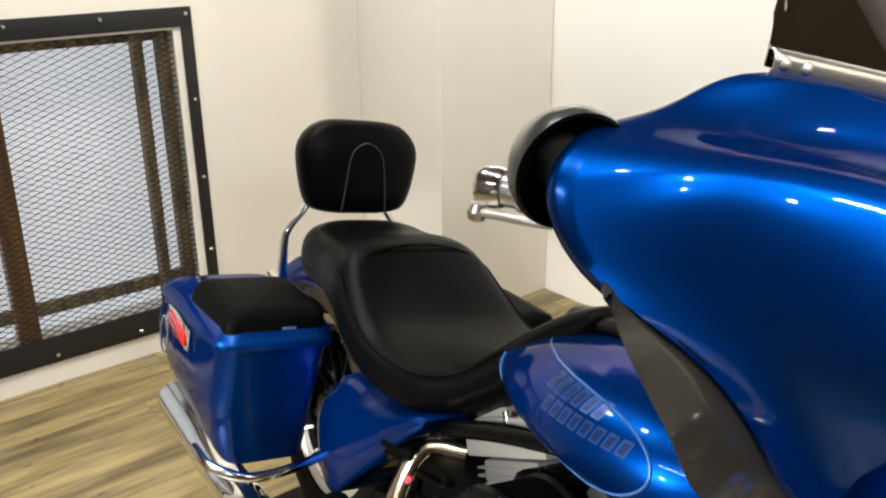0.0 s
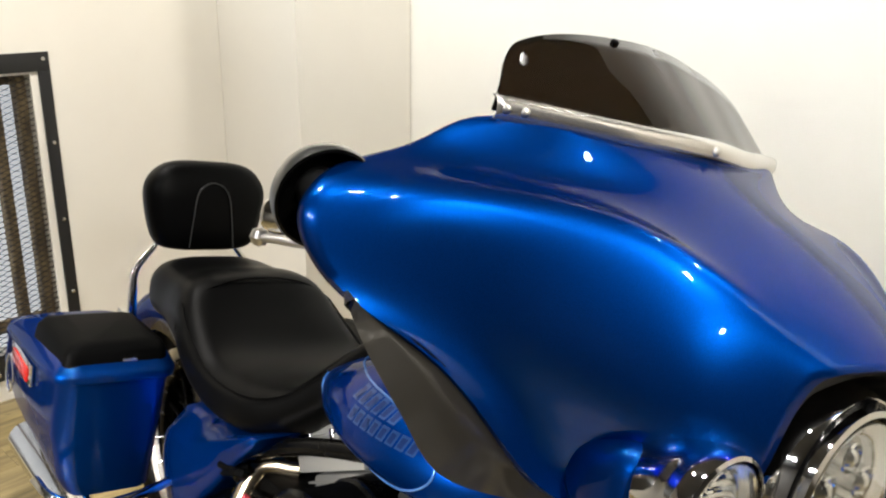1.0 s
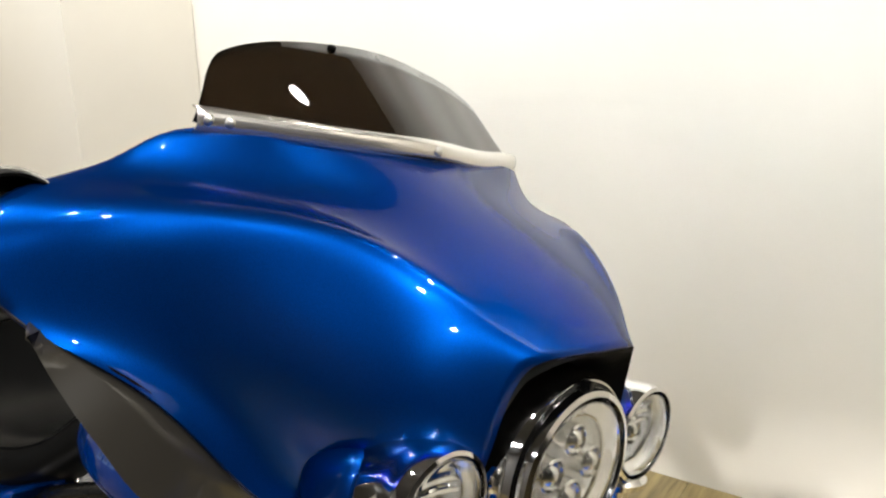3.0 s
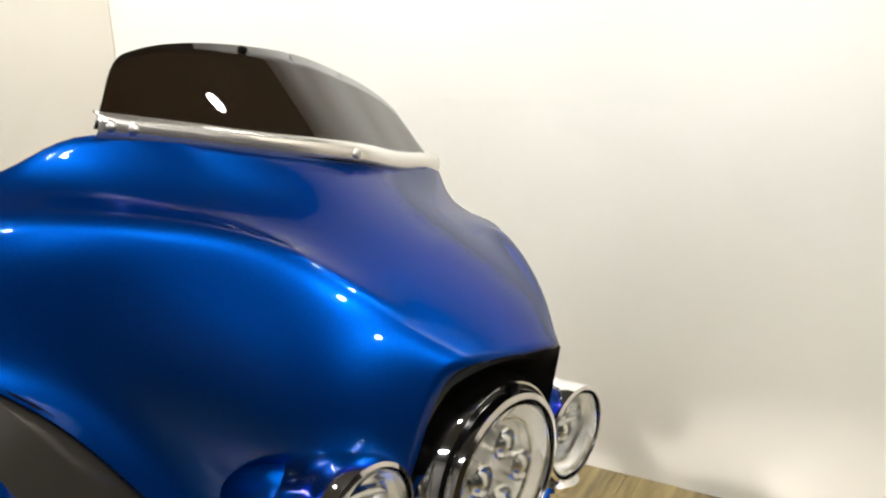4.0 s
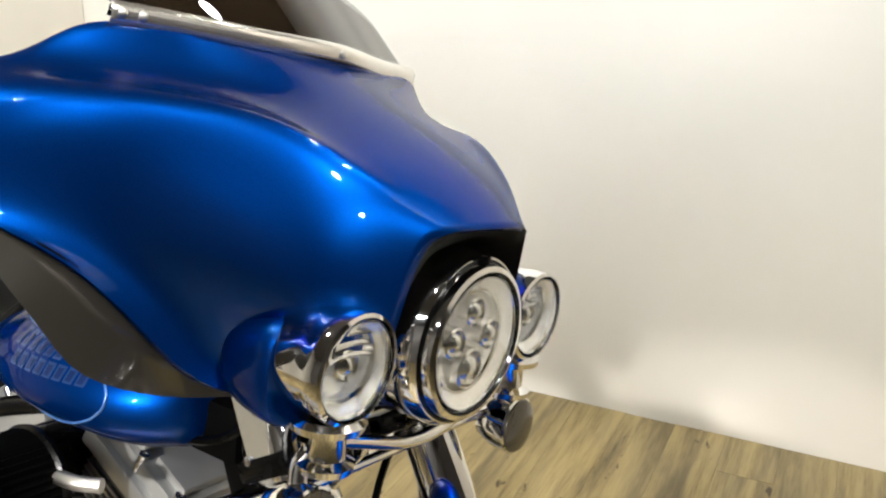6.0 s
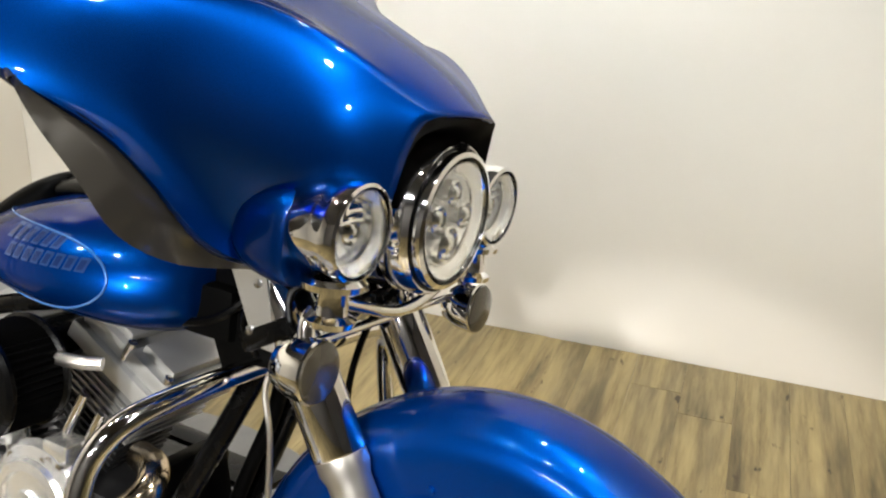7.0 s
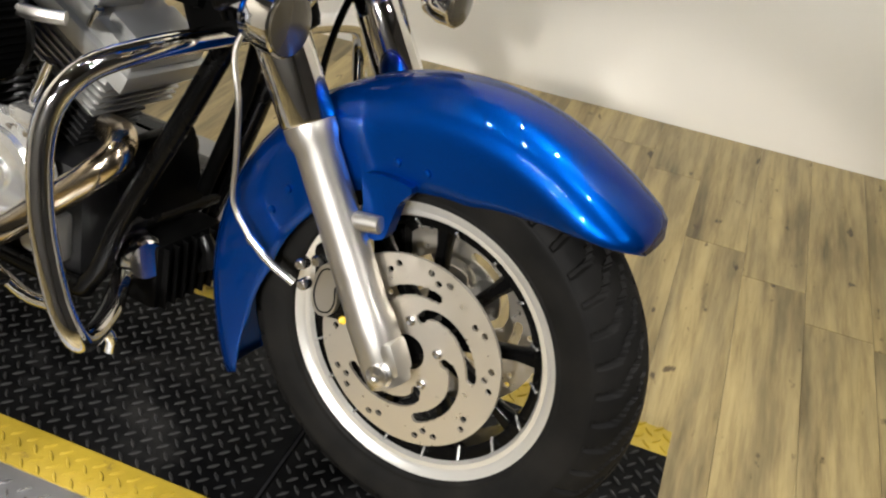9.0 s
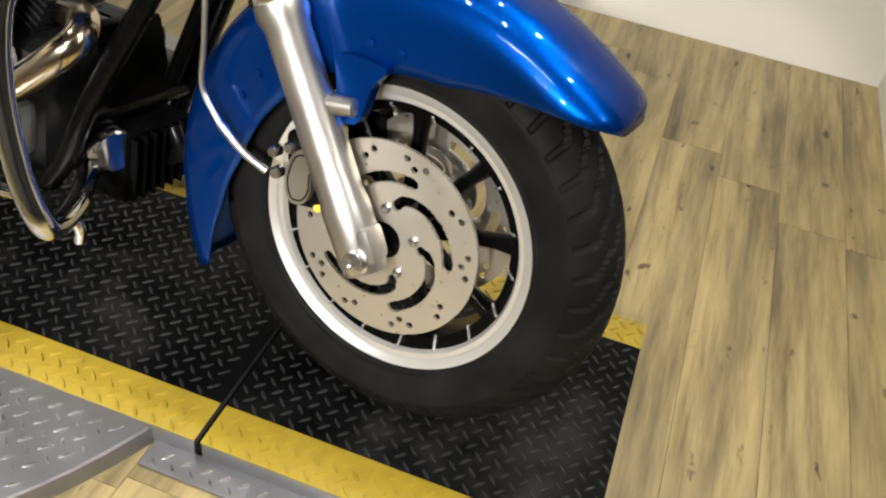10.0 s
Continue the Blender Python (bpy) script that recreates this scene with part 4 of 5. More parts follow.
# ---- mirrors, grips, levers ----
for s in (-1, 1):
    mc = (-0.505, -0.440, 1.122) if s < 0 else (-0.53, 0.385, 1.045)
    way = (0.92, s * 0.10, -0.22)
    mir = bp("mirror", Geo().lathe(((0.0, -0.030), (0.030, -0.027), (0.046, -0.016), (0.0535, 0.0), (0.055, 0.012), (0.054, 0.018)), mc, way, 48), GUNMETAL, "round mirror with a dark metallic grey shell")
    bp("mirror_cup", Geo().lathe(((0.054, 0.018), (0.051, 0.019), (0.046, 0.004), (0.034, -0.008), (0.022, -0.010)), mc, way, 48), BLACK, "black hollow back", parent=mir)
    bp("mirror_boss", Geo().lathe(((0.024, -0.010), (0.025, 0.004), (0.022, 0.014), (0.012, 0.020), (0.0, 0.021)), mc, way, 32), GUNMETAL, parent=mir)
    bp("mirror_stem", Geo().tube([mc, (-0.47, s * 0.42, mc[2] - 0.02), (-0.46, s * 0.38, mc[2] - 0.04)], 0.010, 10, 4), BLACK, parent=mir)
    grip = bp("hand_grip", Geo().tube([(-0.53, s * 0.325, 1.068), (-0.60, s * 0.37, 1.067), (-0.665, s * 0.412, 1.063)], 0.018, 20, 4), POLISHED, "handlebar grip with chrome ends")
    bp("grip_ring", Geo().lathe(((0.020, 0), (0.022, 0.006), (0.022, 0.022), (0.019, 0.028), (0, 0.028)), (-0.645, s * 0.399, 1.0645), (-0.82, s * 0.56, -0.05), 24), CHROME, "chrome grip end", parent=grip)
    bp("grip_ring", Geo().lathe(((0.020, 0), (0.021, 0.004), (0.021, 0.03), (0.020, 0.034)), (-0.60, s * 0.37, 1.067), (-0.82, s * 0.56, -0.05), 24), CHROME, parent=grip)
    lever = bp("brake_lever" if s < 0 else "clutch_lever", Geo().tube([(-0.49, s * 0.36, 1.066), (-0.55, s * 0.415, 1.056), (-0.605, s * 0.447, 1.050)], (0.011, 0.009, 0.008), 12, 4, flat=0.6), SATIN, "silver handlebar lever")
    bp("lever_tip", Geo().lathe(((0.0, -0.011), (0.008, -0.008), (0.011, 0), (0.008, 0.008), (0, 0.011)), (-0.612, s * 0.450, 1.049), (0, 0, 1), 16), SATIN, parent=lever)
bp("handlebar", Geo().tube([(-0.53, -0.33, 1.065), (-0.46, -0.24, 1.05), (-0.42, -0.10, 1.0), (-0.42, 0.10, 1.0), (-0.46, 0.24, 1.05), (-0.53, 0.33, 1.065)], 0.0127, 12, 5), CHROME, "chrome handlebar")


# ---- fuel tank ----
def section(hw, zt, zb, n=32, px=2.6, pz=2.2):
    zc, hh = zb * 0.58 + zt * 0.42, 0
    out = []
    for j in range(n):
        a = 2 * math.pi * j / n
        c, s = math.cos(a), math.sin(a)
        y = hw * math.copysign(abs(c) ** (2 / px), c)
        h = (zt - zc) if s > 0 else (zc - zb)
        out.append((y, zc + h * math.copysign(abs(s) ** (2 / pz), s)))
    return out


def lofted(rows_in, n=32, steps=5, px=2.6, pz=2.2):
    keys = smooth_curve(rows_in, steps)
    return Geo().loft([[(k[0], y, z) for y, z in section(max(k[1], 0.004), k[2], k[3], n, px, pz)] for k in keys], close=True, caps=True)


TANK = ((-0.466, 0.05, 0.775, 0.715), (-0.471, 0.095, 0.793, 0.695), (-0.492, 0.140, 0.810, 0.672), (-0.56, 0.184, 0.826, 0.655), (-0.66, 0.208, 0.834, 0.657), (-0.76, 0.203, 0.828, 0.662), (-0.86, 0.170, 0.800, 0.672), (-0.94, 0.122, 0.762, 0.685), (-1.0, 0.075, 0.735, 0.695))
tank_geo = lofted(TANK, 40, 6, 2.4, 2.2)
tank = bp("fuel_tank", tank_geo, BLUE, "blue metallic fuel tank with a pale oval stripe", rear=True, angle=70)


from mathutils.bvhtree import BVHTree
tank_tree = BVHTree.FromPolygons(tank_geo.v, tank_geo.f)


def tank_side(x, z, s=-1, lift=0.0015):
    """The place on the tank's side at this x and z."""
    hit, normal, _, _ = tank_tree.ray_cast(Vector((x, s * 0.6, z)), Vector((0, -s, 0)))
    return (x, hit.y + s * lift, z) if hit else (x, s * 0.02, z)


for s in (-1, 1):
    oval = [tank_side(-0.735 + 0.172 * math.copysign(abs(math.cos(a)) ** (0.72 if math.cos(a) > 0 else 1), math.cos(a)) * (1 if math.cos(a) > 0 else 1.3), 0.743 + (0.056 - 0.004 * math.cos(a)) * math.sin(a) + 0.004 * math.cos(a), s) for a in np.linspace(0, 2 * math.pi, 49)[:-1]]
    oval.append(oval[0])
    bp("tank_stripe", Geo().tube(oval, 0.0019, 6, straight=True, caps=False), PALE, "pale blue pinstripe", parent=tank)
    # two staggered rows of plain bars stand for the lettering
    for row, (x0, z0, count) in enumerate(((-0.765, 0.777, 6), (-0.749, 0.754, 8))):
        for i in range(count):
            xx = x0 + 0.0190 * i
            zz = z0 + 0.0004 * i
            hh = 0.0195
            quad = [tank_side(xx + dx, zz + dzz, s, 0.0018) for dx, dzz in ((0.003, 0), (0.0180, 0), (0.0205, hh), (0.0055, hh))]
            inn = [tank_side(xx + dx, zz + dzz, s, 0.0024) for dx, dzz in ((0.0065, 0.003), (0.0152, 0.003), (0.0172, hh - 0.003), (0.0085, hh - 0.003))]
            bp("emblem_bar", Geo().add(quad, [(0, 1, 2, 3)]), EMBLEM, "pale blue emblem bar", parent=tank)
            bp("emblem_bar", Geo().add(inn, [(0, 1, 2, 3)]), EMBLEM_DARK, "dark emblem bar", parent=tank)
bp("tank_console", lofted(((-0.60, 0.03, 0.838, 0.82), (-0.66, 0.05, 0.850, 0.82), (-0.80, 0.05, 0.846, 0.81), (-0.92, 0.035, 0.818, 0.77)), 24, 4), BLACK, "black tank console", rear=True)

# ---- seat ----
SEAT = ((-1.735, 0.085, 0.700, 0.640), (-1.715, 0.120, 0.725, 0.615), (-1.65, 0.148, 0.745, 0.60), (-1.55, 0.158, 0.752, 0.60), (-1.47, 0.172, 0.765, 0.59), (-1.42, 0.182, 0.755, 0.585), (-1.36, 0.192, 0.705, 0.57), (-1.28, 0.197, 0.652, 0.555), (-1.19, 0.195, 0.640, 0.545), (-1.10, 0.182, 0.655, 0.55), (-1.03, 0.150, 0.688, 0.58), (-0.96, 0.112, 0.765, 0.64), (-0.90, 0.085, 0.818, 0.71), (-0.85, 0.06, 0.845, 0.76), (-0.825, 0.03, 0.848, 0.79))
keys = smooth_curve(SEAT, 5)
rows = []
for kx, hw, zt, zb in keys:
    dish = np.interp(kx, (-1.7, -1.5, -1.42, -1.30, -1.15, -1.02, -0.9), (0.004, 0.006, 0.004, 0.030, 0.022, 0.006, 0.002))
    sec = []
    for y, z in section(max(hw, 0.004), zt, zb, 44, 3.0, 2.6):
        if z > (zt + zb) / 2:
            z += dish * (abs(y) / max(hw, 0.01)) ** 2 * (1.0 if abs(y) < hw * 0.85 else 0.7)
        sec.append((kx, y, z))
    rows.append(sec)
seat = bp("seat", Geo().loft(rows, close=True, caps=True), LEATHER, "black vinyl two-up seat with stitched seams", rear=True, angle=70)
for s in (-1, 1):
    i0, i1 = int(len(rows) * 0.36), int(len(rows) * 0.80)
    j = 19 if s < 0 else 3
    line = [Vector(rows[i][(j if s > 0 else 22 - 3)]) for i in range(i0, i1)]
    line = [v + Vector((0, s * 0.001, 0.0015)) for v in line]
    bp("seam", Geo().tube([tuple(v) for v in line], 0.0022, 6, straight=True), LEATHER, "raised seam", parent=seat)
bp("pillion_seam", Geo().tube([(-1.415, 0.183 * math.sin(b), 0.60 + 0.162 * math.cos(b) ** 0.5 if math.cos(b) > 0 else 0.60) for b in np.linspace(-1.45, 1.45, 24)], 0.003, 6, straight=True), LEATHER, parent=seat)

# ---- passenger backrest ----
pad = []
out2 = smooth_curve([(0.0, 0.108), (0.095, 0.100), (0.142, 0.055), (0.142, -0.01), (0.118, -0.085), (0.07, -0.102), (0.0, -0.104), (-0.07, -0.102), (-0.118, -0.085), (-0.142, -0.01), (-0.142, 0.055), (-0.095, 0.100)], 4, closed=True)
for x, f in ((-0.03, 0.80), (-0.028, 0.93), (-0.015, 1.0), (0.012, 1.0), (0.030, 0.95), (0.040, 0.82), (0.046, 0.5), (0.047, 0.15)):
    pad.append([(x, y * f, z * f) for y, z in out2])
lean = Matrix.Translation((-1.735, 0, 0.847)) @ Matrix.Rotation(radians(-8), 4, "Y")
back_pad = bp("backrest", Geo().loft(pad, close=True, caps=True).move(lean), LEATHER, "black vinyl passenger backrest with a stitched arch", rear=True, angle=50)
arch = smooth_curve([(0.0475, -0.055, -0.095), (0.050, -0.048, -0.03), (0.0495, -0.036, 0.035), (0.049, 0.0, 0.058), (0.0495, 0.036, 0.035), (0.050, 0.048, -0.03), (0.0475, 0.055, -0.095)], 5)
bp("arch_stitch", Geo().tube([tuple(lean @ Vector(q)) for q in arch], 0.0016, 6, straight=True), THREAD, "grey stitching", parent=back_pad)
for s in (-1, 1):
    bp("sissy_bar", Geo().tube([(-1.76, s * 0.095, 0.78), (-1.765, s * 0.10, 0.745), (-1.76, s * 0.142, 0.69), (-1.755, s * 0.148, 0.64), (-1.74, s * 0.15, 0.55)], (0.007, 0.007, 0.009, 0.010, 0.012), 12, 5), CHROME, "chrome backrest support bar", rear=True)
    bp("bar_dock", Geo().tube([(-1.80, s * 0.152, 0.575), (-1.70, s * 0.155, 0.565), (-1.60, s * 0.157, 0.53), (-1.55, s * 0.158, 0.49)], (0.013, 0.018, 0.012, 0.007), 12, 5, flat=0.6), CHROME, "chrome docking bracket", rear=True)

# ---- rear fender and wheel ----
rows = []
for a in np.linspace(radians(20), radians(200), 40):
    rows.append([(-1.613 + rr * math.cos(a), y, 0.310 + rr * math.sin(a)) for y, rr in ((-0.115, 0.26), (-0.115, 0.33), (-0.10, 0.352), (-0.05, 0.366), (0, 0.37), (0.05, 0.366), (0.10, 0.352), (0.115, 0.33), (0.115, 0.26))])
bp("rear_fender", Geo().loft(rows), BLUE, "blue metallic rear fender", rear=True, thick=0.003, angle=50)
wheel("rear_wheel", (-1.613, 0, 0.310), 9, rear=True)


# ---- saddlebags ----
def rounded_rect(x0, x1, y0, y1, r, n=6):
    out = []
    for cx, cy, a0 in ((x1 - r, y1 - r, 0), (x0 + r, y1 - r, 90), (x0 + r, y0 + r, 180), (x1 - r, y0 + r, 270)):
        for i in range(n + 1):
            a = radians(a0 + 90 * i / n)
            out.append((cx + r * math.cos(a), cy + r * math.sin(a)))
    return out


def bag_level(z):
    f = (z - 0.30) / 0.30
    x0 = np.interp(z, (0.31, 0.35, 0.43, 0.60), (-1.62, -1.80, -1.835, -1.765))
    x1 = np.interp(z, (0.31, 0.60), (-1.425, -1.368))
    yo = np.interp(z, (0.31, 0.34, 0.45, 0.60), (-0.365, -0.385, -0.408, -0.415))
    return x0, x1, yo


for s in (-1, 1):
    rows = []
    for z in np.linspace(0.31, 0.573, 12):
        x0, x1, yo = bag_level(z)
        rows.append([(x, -s * y, z + (x - x1) * -0.10 * (0.60 - z) / 0.3) for x, y in rounded_rect(x0, x1, yo, -0.195, 0.035)])
    drop = Matrix.Translation((0, -0.03, -0.05)) if s > 0 else Matrix()
    bag = bp("saddlebag", Geo().loft(rows, close=True, caps=True), BLUE, "hard blue metallic saddlebag with a speaker lid", rear=True, angle=50)
    bag.matrix_local = REAR @ drop
    rows = []
    for z, i in ((0.575, 0.004), (0.579, -0.005), (0.589, -0.006), (0.597, -0.004), (0.615, 0.012), (0.627, 0.045)):
        rows.append([(x, -s * y, z + 0.06 * (x + 1.37)) for x, y in rounded_rect(-1.755 + i, -1.365 - i, -0.418 + i, -0.190 - i * 0.4, 0.035)])
    bp("lid", Geo().loft(rows, close=True, caps=True), BLUE, "blue saddlebag lid", parent=bag, angle=50)
    rows = []
    for z, i in ((0.600, 0.0), (0.632, 0.003), (0.646, 0.010), (0.652, 0.030)):
        rows.append([(x, -s * y, z + 0.02 * (x + 1.37)) for x, y in rounded_rect(-1.60 + i, -1.374 - i * 0.9, -0.408 + i * 1.6, -0.205 - i, 0.02)])
    grille = bp("speaker_grille", Geo().loft(rows, close=True, caps=True), MATT, "black speaker grille", parent=bag, angle=50)
    bp("grille_badge", Geo().box((-1.3765, s * 0.285, 0.616), (0.003, 0.028, 0.005)), WHITE_TRIM, "small silver badge", parent=bag)
    # side reflector, emblem and front guard
    refl = bp("reflector_frame", Geo().box((-1.62, s * 0.417, 0.535), (0.15, 0.008, 0.050), Matrix.Rotation(radians(4), 3, "Y"), 0.003), CHROME, "chrome framed red reflector", parent=bag)
    bp("red_lens", Geo().box((-1.615, s * 0.4215, 0.530), (0.11, 0.006, 0.030), Matrix.Rotation(radians(4), 3, "Y"), 0.002), RED, "red reflector", parent=bag)
    ring = [(-1.735 + 0.028 * math.cos(a), s * 0.411, 0.465 + 0.042 * math.sin(a)) for a in np.linspace(0, 2 * math.pi, 25)]
    bp("oval_badge", Geo().tube(ring, 0.003, 6, straight=True, caps=False), WHITE_TRIM, "silver oval badge", parent=bag)
    bp("bag_guard", Geo().tube([(-1.335, s * 0.20, 0.36), (-1.315, s * 0.28, 0.352), (-1.32, s * 0.36, 0.345), (-1.37, s * 0.415, 0.35), (-1.43, s * 0.43, 0.36)], 0.010, 12, 5), CHROME, "chrome saddlebag guard rail", rear=True)

# ---- side covers ----
for s in (-1, 1):
    prof = smooth_curve([(-1.025, 0.588), (-1.14, 0.540), (-1.27, 0.480), (-1.38, 0.462), (-1.405, 0.40), (-1.37, 0.32), (-1.31, 0.288), (-1.23, 0.36), (-1.13, 0.465)], 4, closed=True)
    cen = np.mean(prof, axis=0)
    rows = []
    for y, f, up in ((0.10, 1.0, 0.05), (0.155, 1.0, 0.04), (0.184, 1.0, 0.004), (0.190, 0.97, 0.0), (0.195, 0.85, 0.0), (0.198, 0.5, 0.0)):
        rows.append([(cen[0] + (x - cen[0]) * f, s * y, cen[1] + (z - cen[1]) * f + (up * min(1.0, max(0.0, (-1.06 - x) / 0.15)) if z > 0.455 else 0)) for x, z in prof])
    bp("side_cover", Geo().loft(rows, close=True, caps=True), BLUE, "blue metallic side cover", rear=True, angle=50)

# ---- frame ----
for s in (-1, 1):
    bp("down_tube", Geo().tube([(-0.36, s * 0.05, 0.70), (-0.42, s * 0.09, 0.53), (-0.50, s * 0.12, 0.34), (-0.56, s * 0.125, 0.20), (-0.66, s * 0.125, 0.17), (-1.30, s * 0.125, 0.17)], 0.017, 12, 5), BLACK, "black frame down tube", rear=True)
    bp("seat_rail", Geo().tube([(-0.36, s * 0.04, 0.74), (-0.60, s * 0.06, 0.70), (-0.95, s * 0.12, 0.60), (-1.20, s * 0.14, 0.46), (-1.35, s * 0.14, 0.33)], 0.016, 12, 5), BLACK, "black frame rail", rear=True)
bp("steering_head", Geo().lathe(((0.035, 0), (0.038, 0.02), (0.038, 0.16), (0.034, 0.18)), (-0.335, 0, 0.68), FD, 24), BLACK, "black steering head", rear=True)
bp("neck_cover", Geo().box((-0.43, 0, 0.74), (0.11, 0.14, 0.11), Matrix.Rotation(radians(-20), 3, "Y"), 0.02), MATT, "black neck cover", rear=True)
bp("side_stand", Geo().tube([(-0.85, 0.13, 0.16), (-0.78, 0.20, 0.08), (-0.74, 0.245, 0.012)], 0.011, 10, 4), BLACK, "black side stand", rear=True)
bp("engine_guard", Geo().tube([(-0.36, 0.0, 0.655), (-0.37, -0.10, 0.652), (-0.385, -0.22, 0.640), (-0.402, -0.30, 0.615), (-0.415, -0.338, 0.555), (-0.405, -0.352, 0.45), (-0.375, -0.352, 0.34), (-0.352, -0.340, 0.278), (-0.37, -0.300, 0.250), (-0.42, -0.22, 0.235), (-0.50, -0.12, 0.225)], 0.0165, 16, 7), CHROME, "chrome engine guard bar")
bp("engine_guard", Geo().tube([(-0.36, 0.0, 0.655), (-0.37, 0.10, 0.652), (-0.385, 0.22, 0.640), (-0.402, 0.30, 0.615), (-0.415, 0.338, 0.555), (-0.405, 0.352, 0.45), (-0.375, 0.352, 0.34), (-0.352, 0.340, 0.278), (-0.37, 0.300, 0.250), (-0.42, 0.22, 0.235), (-0.50, 0.12, 0.225)], 0.0165, 16, 7), CHROME, "chrome engine guard bar")

# ---- engine ----
crank = bp("crankcase", Geo().box((-0.80, 0, 0.27), (0.42, 0.24, 0.22), None, 0.05), DARK_SHADED_CAST, "cast crankcase darkened for the shade of the engine bay", rear=True)
cam_cover = bp("cam_cover", Geo().lathe(((0.0, 0.036), (0.026, 0.036), (0.030, 0.029), (0.058, 0.027), (0.062, 0.033), (0.076, 0.031), (0.080, 0.022), (0.098, 0.016), (0.105, 0.0)), (-0.74, -0.125, 0.33), (0, -1, 0), 40), POLISHED, "polished timing cover", rear=True)
for i in range(6):
    a = i * math.pi / 3 + 0.2
    bp("cover_screw", Geo().lathe(((0.008, 0), (0.008, 0.006), (0.004, 0.006), (0, 0.003)), (-0.74 + 0.088 * math.cos(a), -0.138, 0.33 + 0.088 * math.sin(a)), (0, -1, 0), 10), STEEL, parent=cam_cover)
for name, xh, tilt in (("front", -0.60, 27), ("rear", -0.98, -27)):
    m = Matrix.Translation((-0.79 + (0.02 if tilt > 0 else -0.02), 0, 0.32)) @ Matrix.Rotation(radians(tilt), 4, "Y")
    cyl = bp("cylinder", Geo().lathe(((0.052, 0.02), (0.052, 0.19)), (0, 0, 0), (0, 0, 1), 28).move(m), DARK_SHADED_CAST, "dark finned cast cylinder", rear=True)
    for i in range(9):
        bp("fin", Geo().box((0, 0, 0.06 + 0.0135 * i), (0.125, 0.13, 0.005), bevel=0.0015).move(m), DARK_SHADED_CAST, parent=cyl)
    chead = bp("cylinder_head", Geo().box((0, 0, 0.225), (0.15, 0.165, 0.075), bevel=0.012).move(m), CAST, "finned cast cylinder head", rear=True)
    for i in range(5):
        bp("fin", Geo().box((0, 0, 0.196 + 0.013 * i), (0.166, 0.176, 0.004), bevel=0.001).move(m), CAST, parent=chead)
    box_g = Geo()
    box_g.box((0, 0, 0.283), (0.215, 0.180, 0.034), bevel=0.005)
    rock = bp("rocker_cover", box_g.move(m), CASTING_BRIGHT, "satin aluminium rocker cover", rear=True)
    bp("rocker_lid", Geo().box((0, 0, 0.3145), (0.195, 0.160, 0.029), bevel=0.006).move(m), CASTING_BRIGHT, parent=rock).matrix_local = Matrix()
    bp("lid_rib", Geo().box((0.05, 0.0, 0.3375), (0.07, 0.13, 0.017), bevel=0.005).move(m), CASTING_BRIGHT, parent=rock).matrix_local = Matrix()
    bp("lid_rib", Geo().box((-0.045, -0.02, 0.337), (0.075, 0.10, 0.016), bevel=0.005).move(m), CASTING_BRIGHT, parent=rock).matrix_local = Matrix()
    for bx, by in ((-0.085, -0.070), (0.085, -0.070), (0.085, 0.070), (-0.085, 0.070), (0.0, -0.074)):
        p = m @ Vector((bx, by, 0.305))
        bp("cover_bolt", Geo().lathe(((0.008, 0), (0.008, 0.034), (0.004, 0.034), (0, 0.028)), p, (m.to_3x3() @ Vector((0, 0, 1))), 10), STEEL, parent=rock)
    for off in (-0.02, 0.025):
        p0 = m @ Vector((off + 0.01, -0.10, 0.0))
        p1 = m @ Vector((off, -0.095, 0.215))
        bp("pushrod_tube", Geo().tube([p0, p1], 0.0095, 12, 1, straight=True), CHROME, "chrome pushrod tube", rear=True)
AC = Vector((-0.685, -0.205, 0.595))
pleat = []
for h in (0.0, 0.085):
    pleat.append([(AC.x + (0.080 if j % 2 else 0.073) * math.cos(2 * math.pi * j / 90), AC.y - h, AC.z + (0.080 if j % 2 else 0.073) * math.sin(2 * math.pi * j / 90)) for j in range(90)])
clean = bp("air_cleaner", Geo().loft(pleat, close=True, caps=True), MATT, "round black pleated air cleaner", rear=True, angle=20)
bp("cleaner_cap", Geo().lathe(((0.082, 0.0), (0.084, 0.008), (0.079, 0.014), (0.055, 0.018), (0.0, 0.020)), AC + Vector((0, -0.083, 0)), (0, -1, 0), 48), BLACK, "black air cleaner cap", parent=clean)
bp("cleaner_cap", Geo().lathe(((0.082, 0.0), (0.084, 0.008), (0.079, 0.012)), AC + Vector((0, 0.006, 0)), (0, -1, 0), 48), BLACK, parent=clean)
shield_pts = [(AC.x + u * 0.03, AC.y - 0.1045, AC.z + 0.035 + w * 0.022) for u, w in ((-1, 0.6), (-0.3, 1), (0.3, 1), (1, 0.6), (0.8, -0.5), (0, -1), (-0.8, -0.5), (-1, 0.6))]
bp("cap_badge", Geo().tube(shield_pts, 0.0022, 6, straight=True), WHITE_TRIM, "silver outline badge", parent=clean)
bp("breather_pipe", Geo().tube([(-0.62, -0.21, 0.630), (-0.585, -0.205, 0.632), (-0.555, -0.19, 0.634)], 0.010, 12, 4), SATIN, "breather pipe", rear=True)
bp("intake", Geo().box((-0.79, -0.08, 0.57), (0.08, 0.16, 0.08), None, 0.02), BLACK, "black intake body", rear=True)

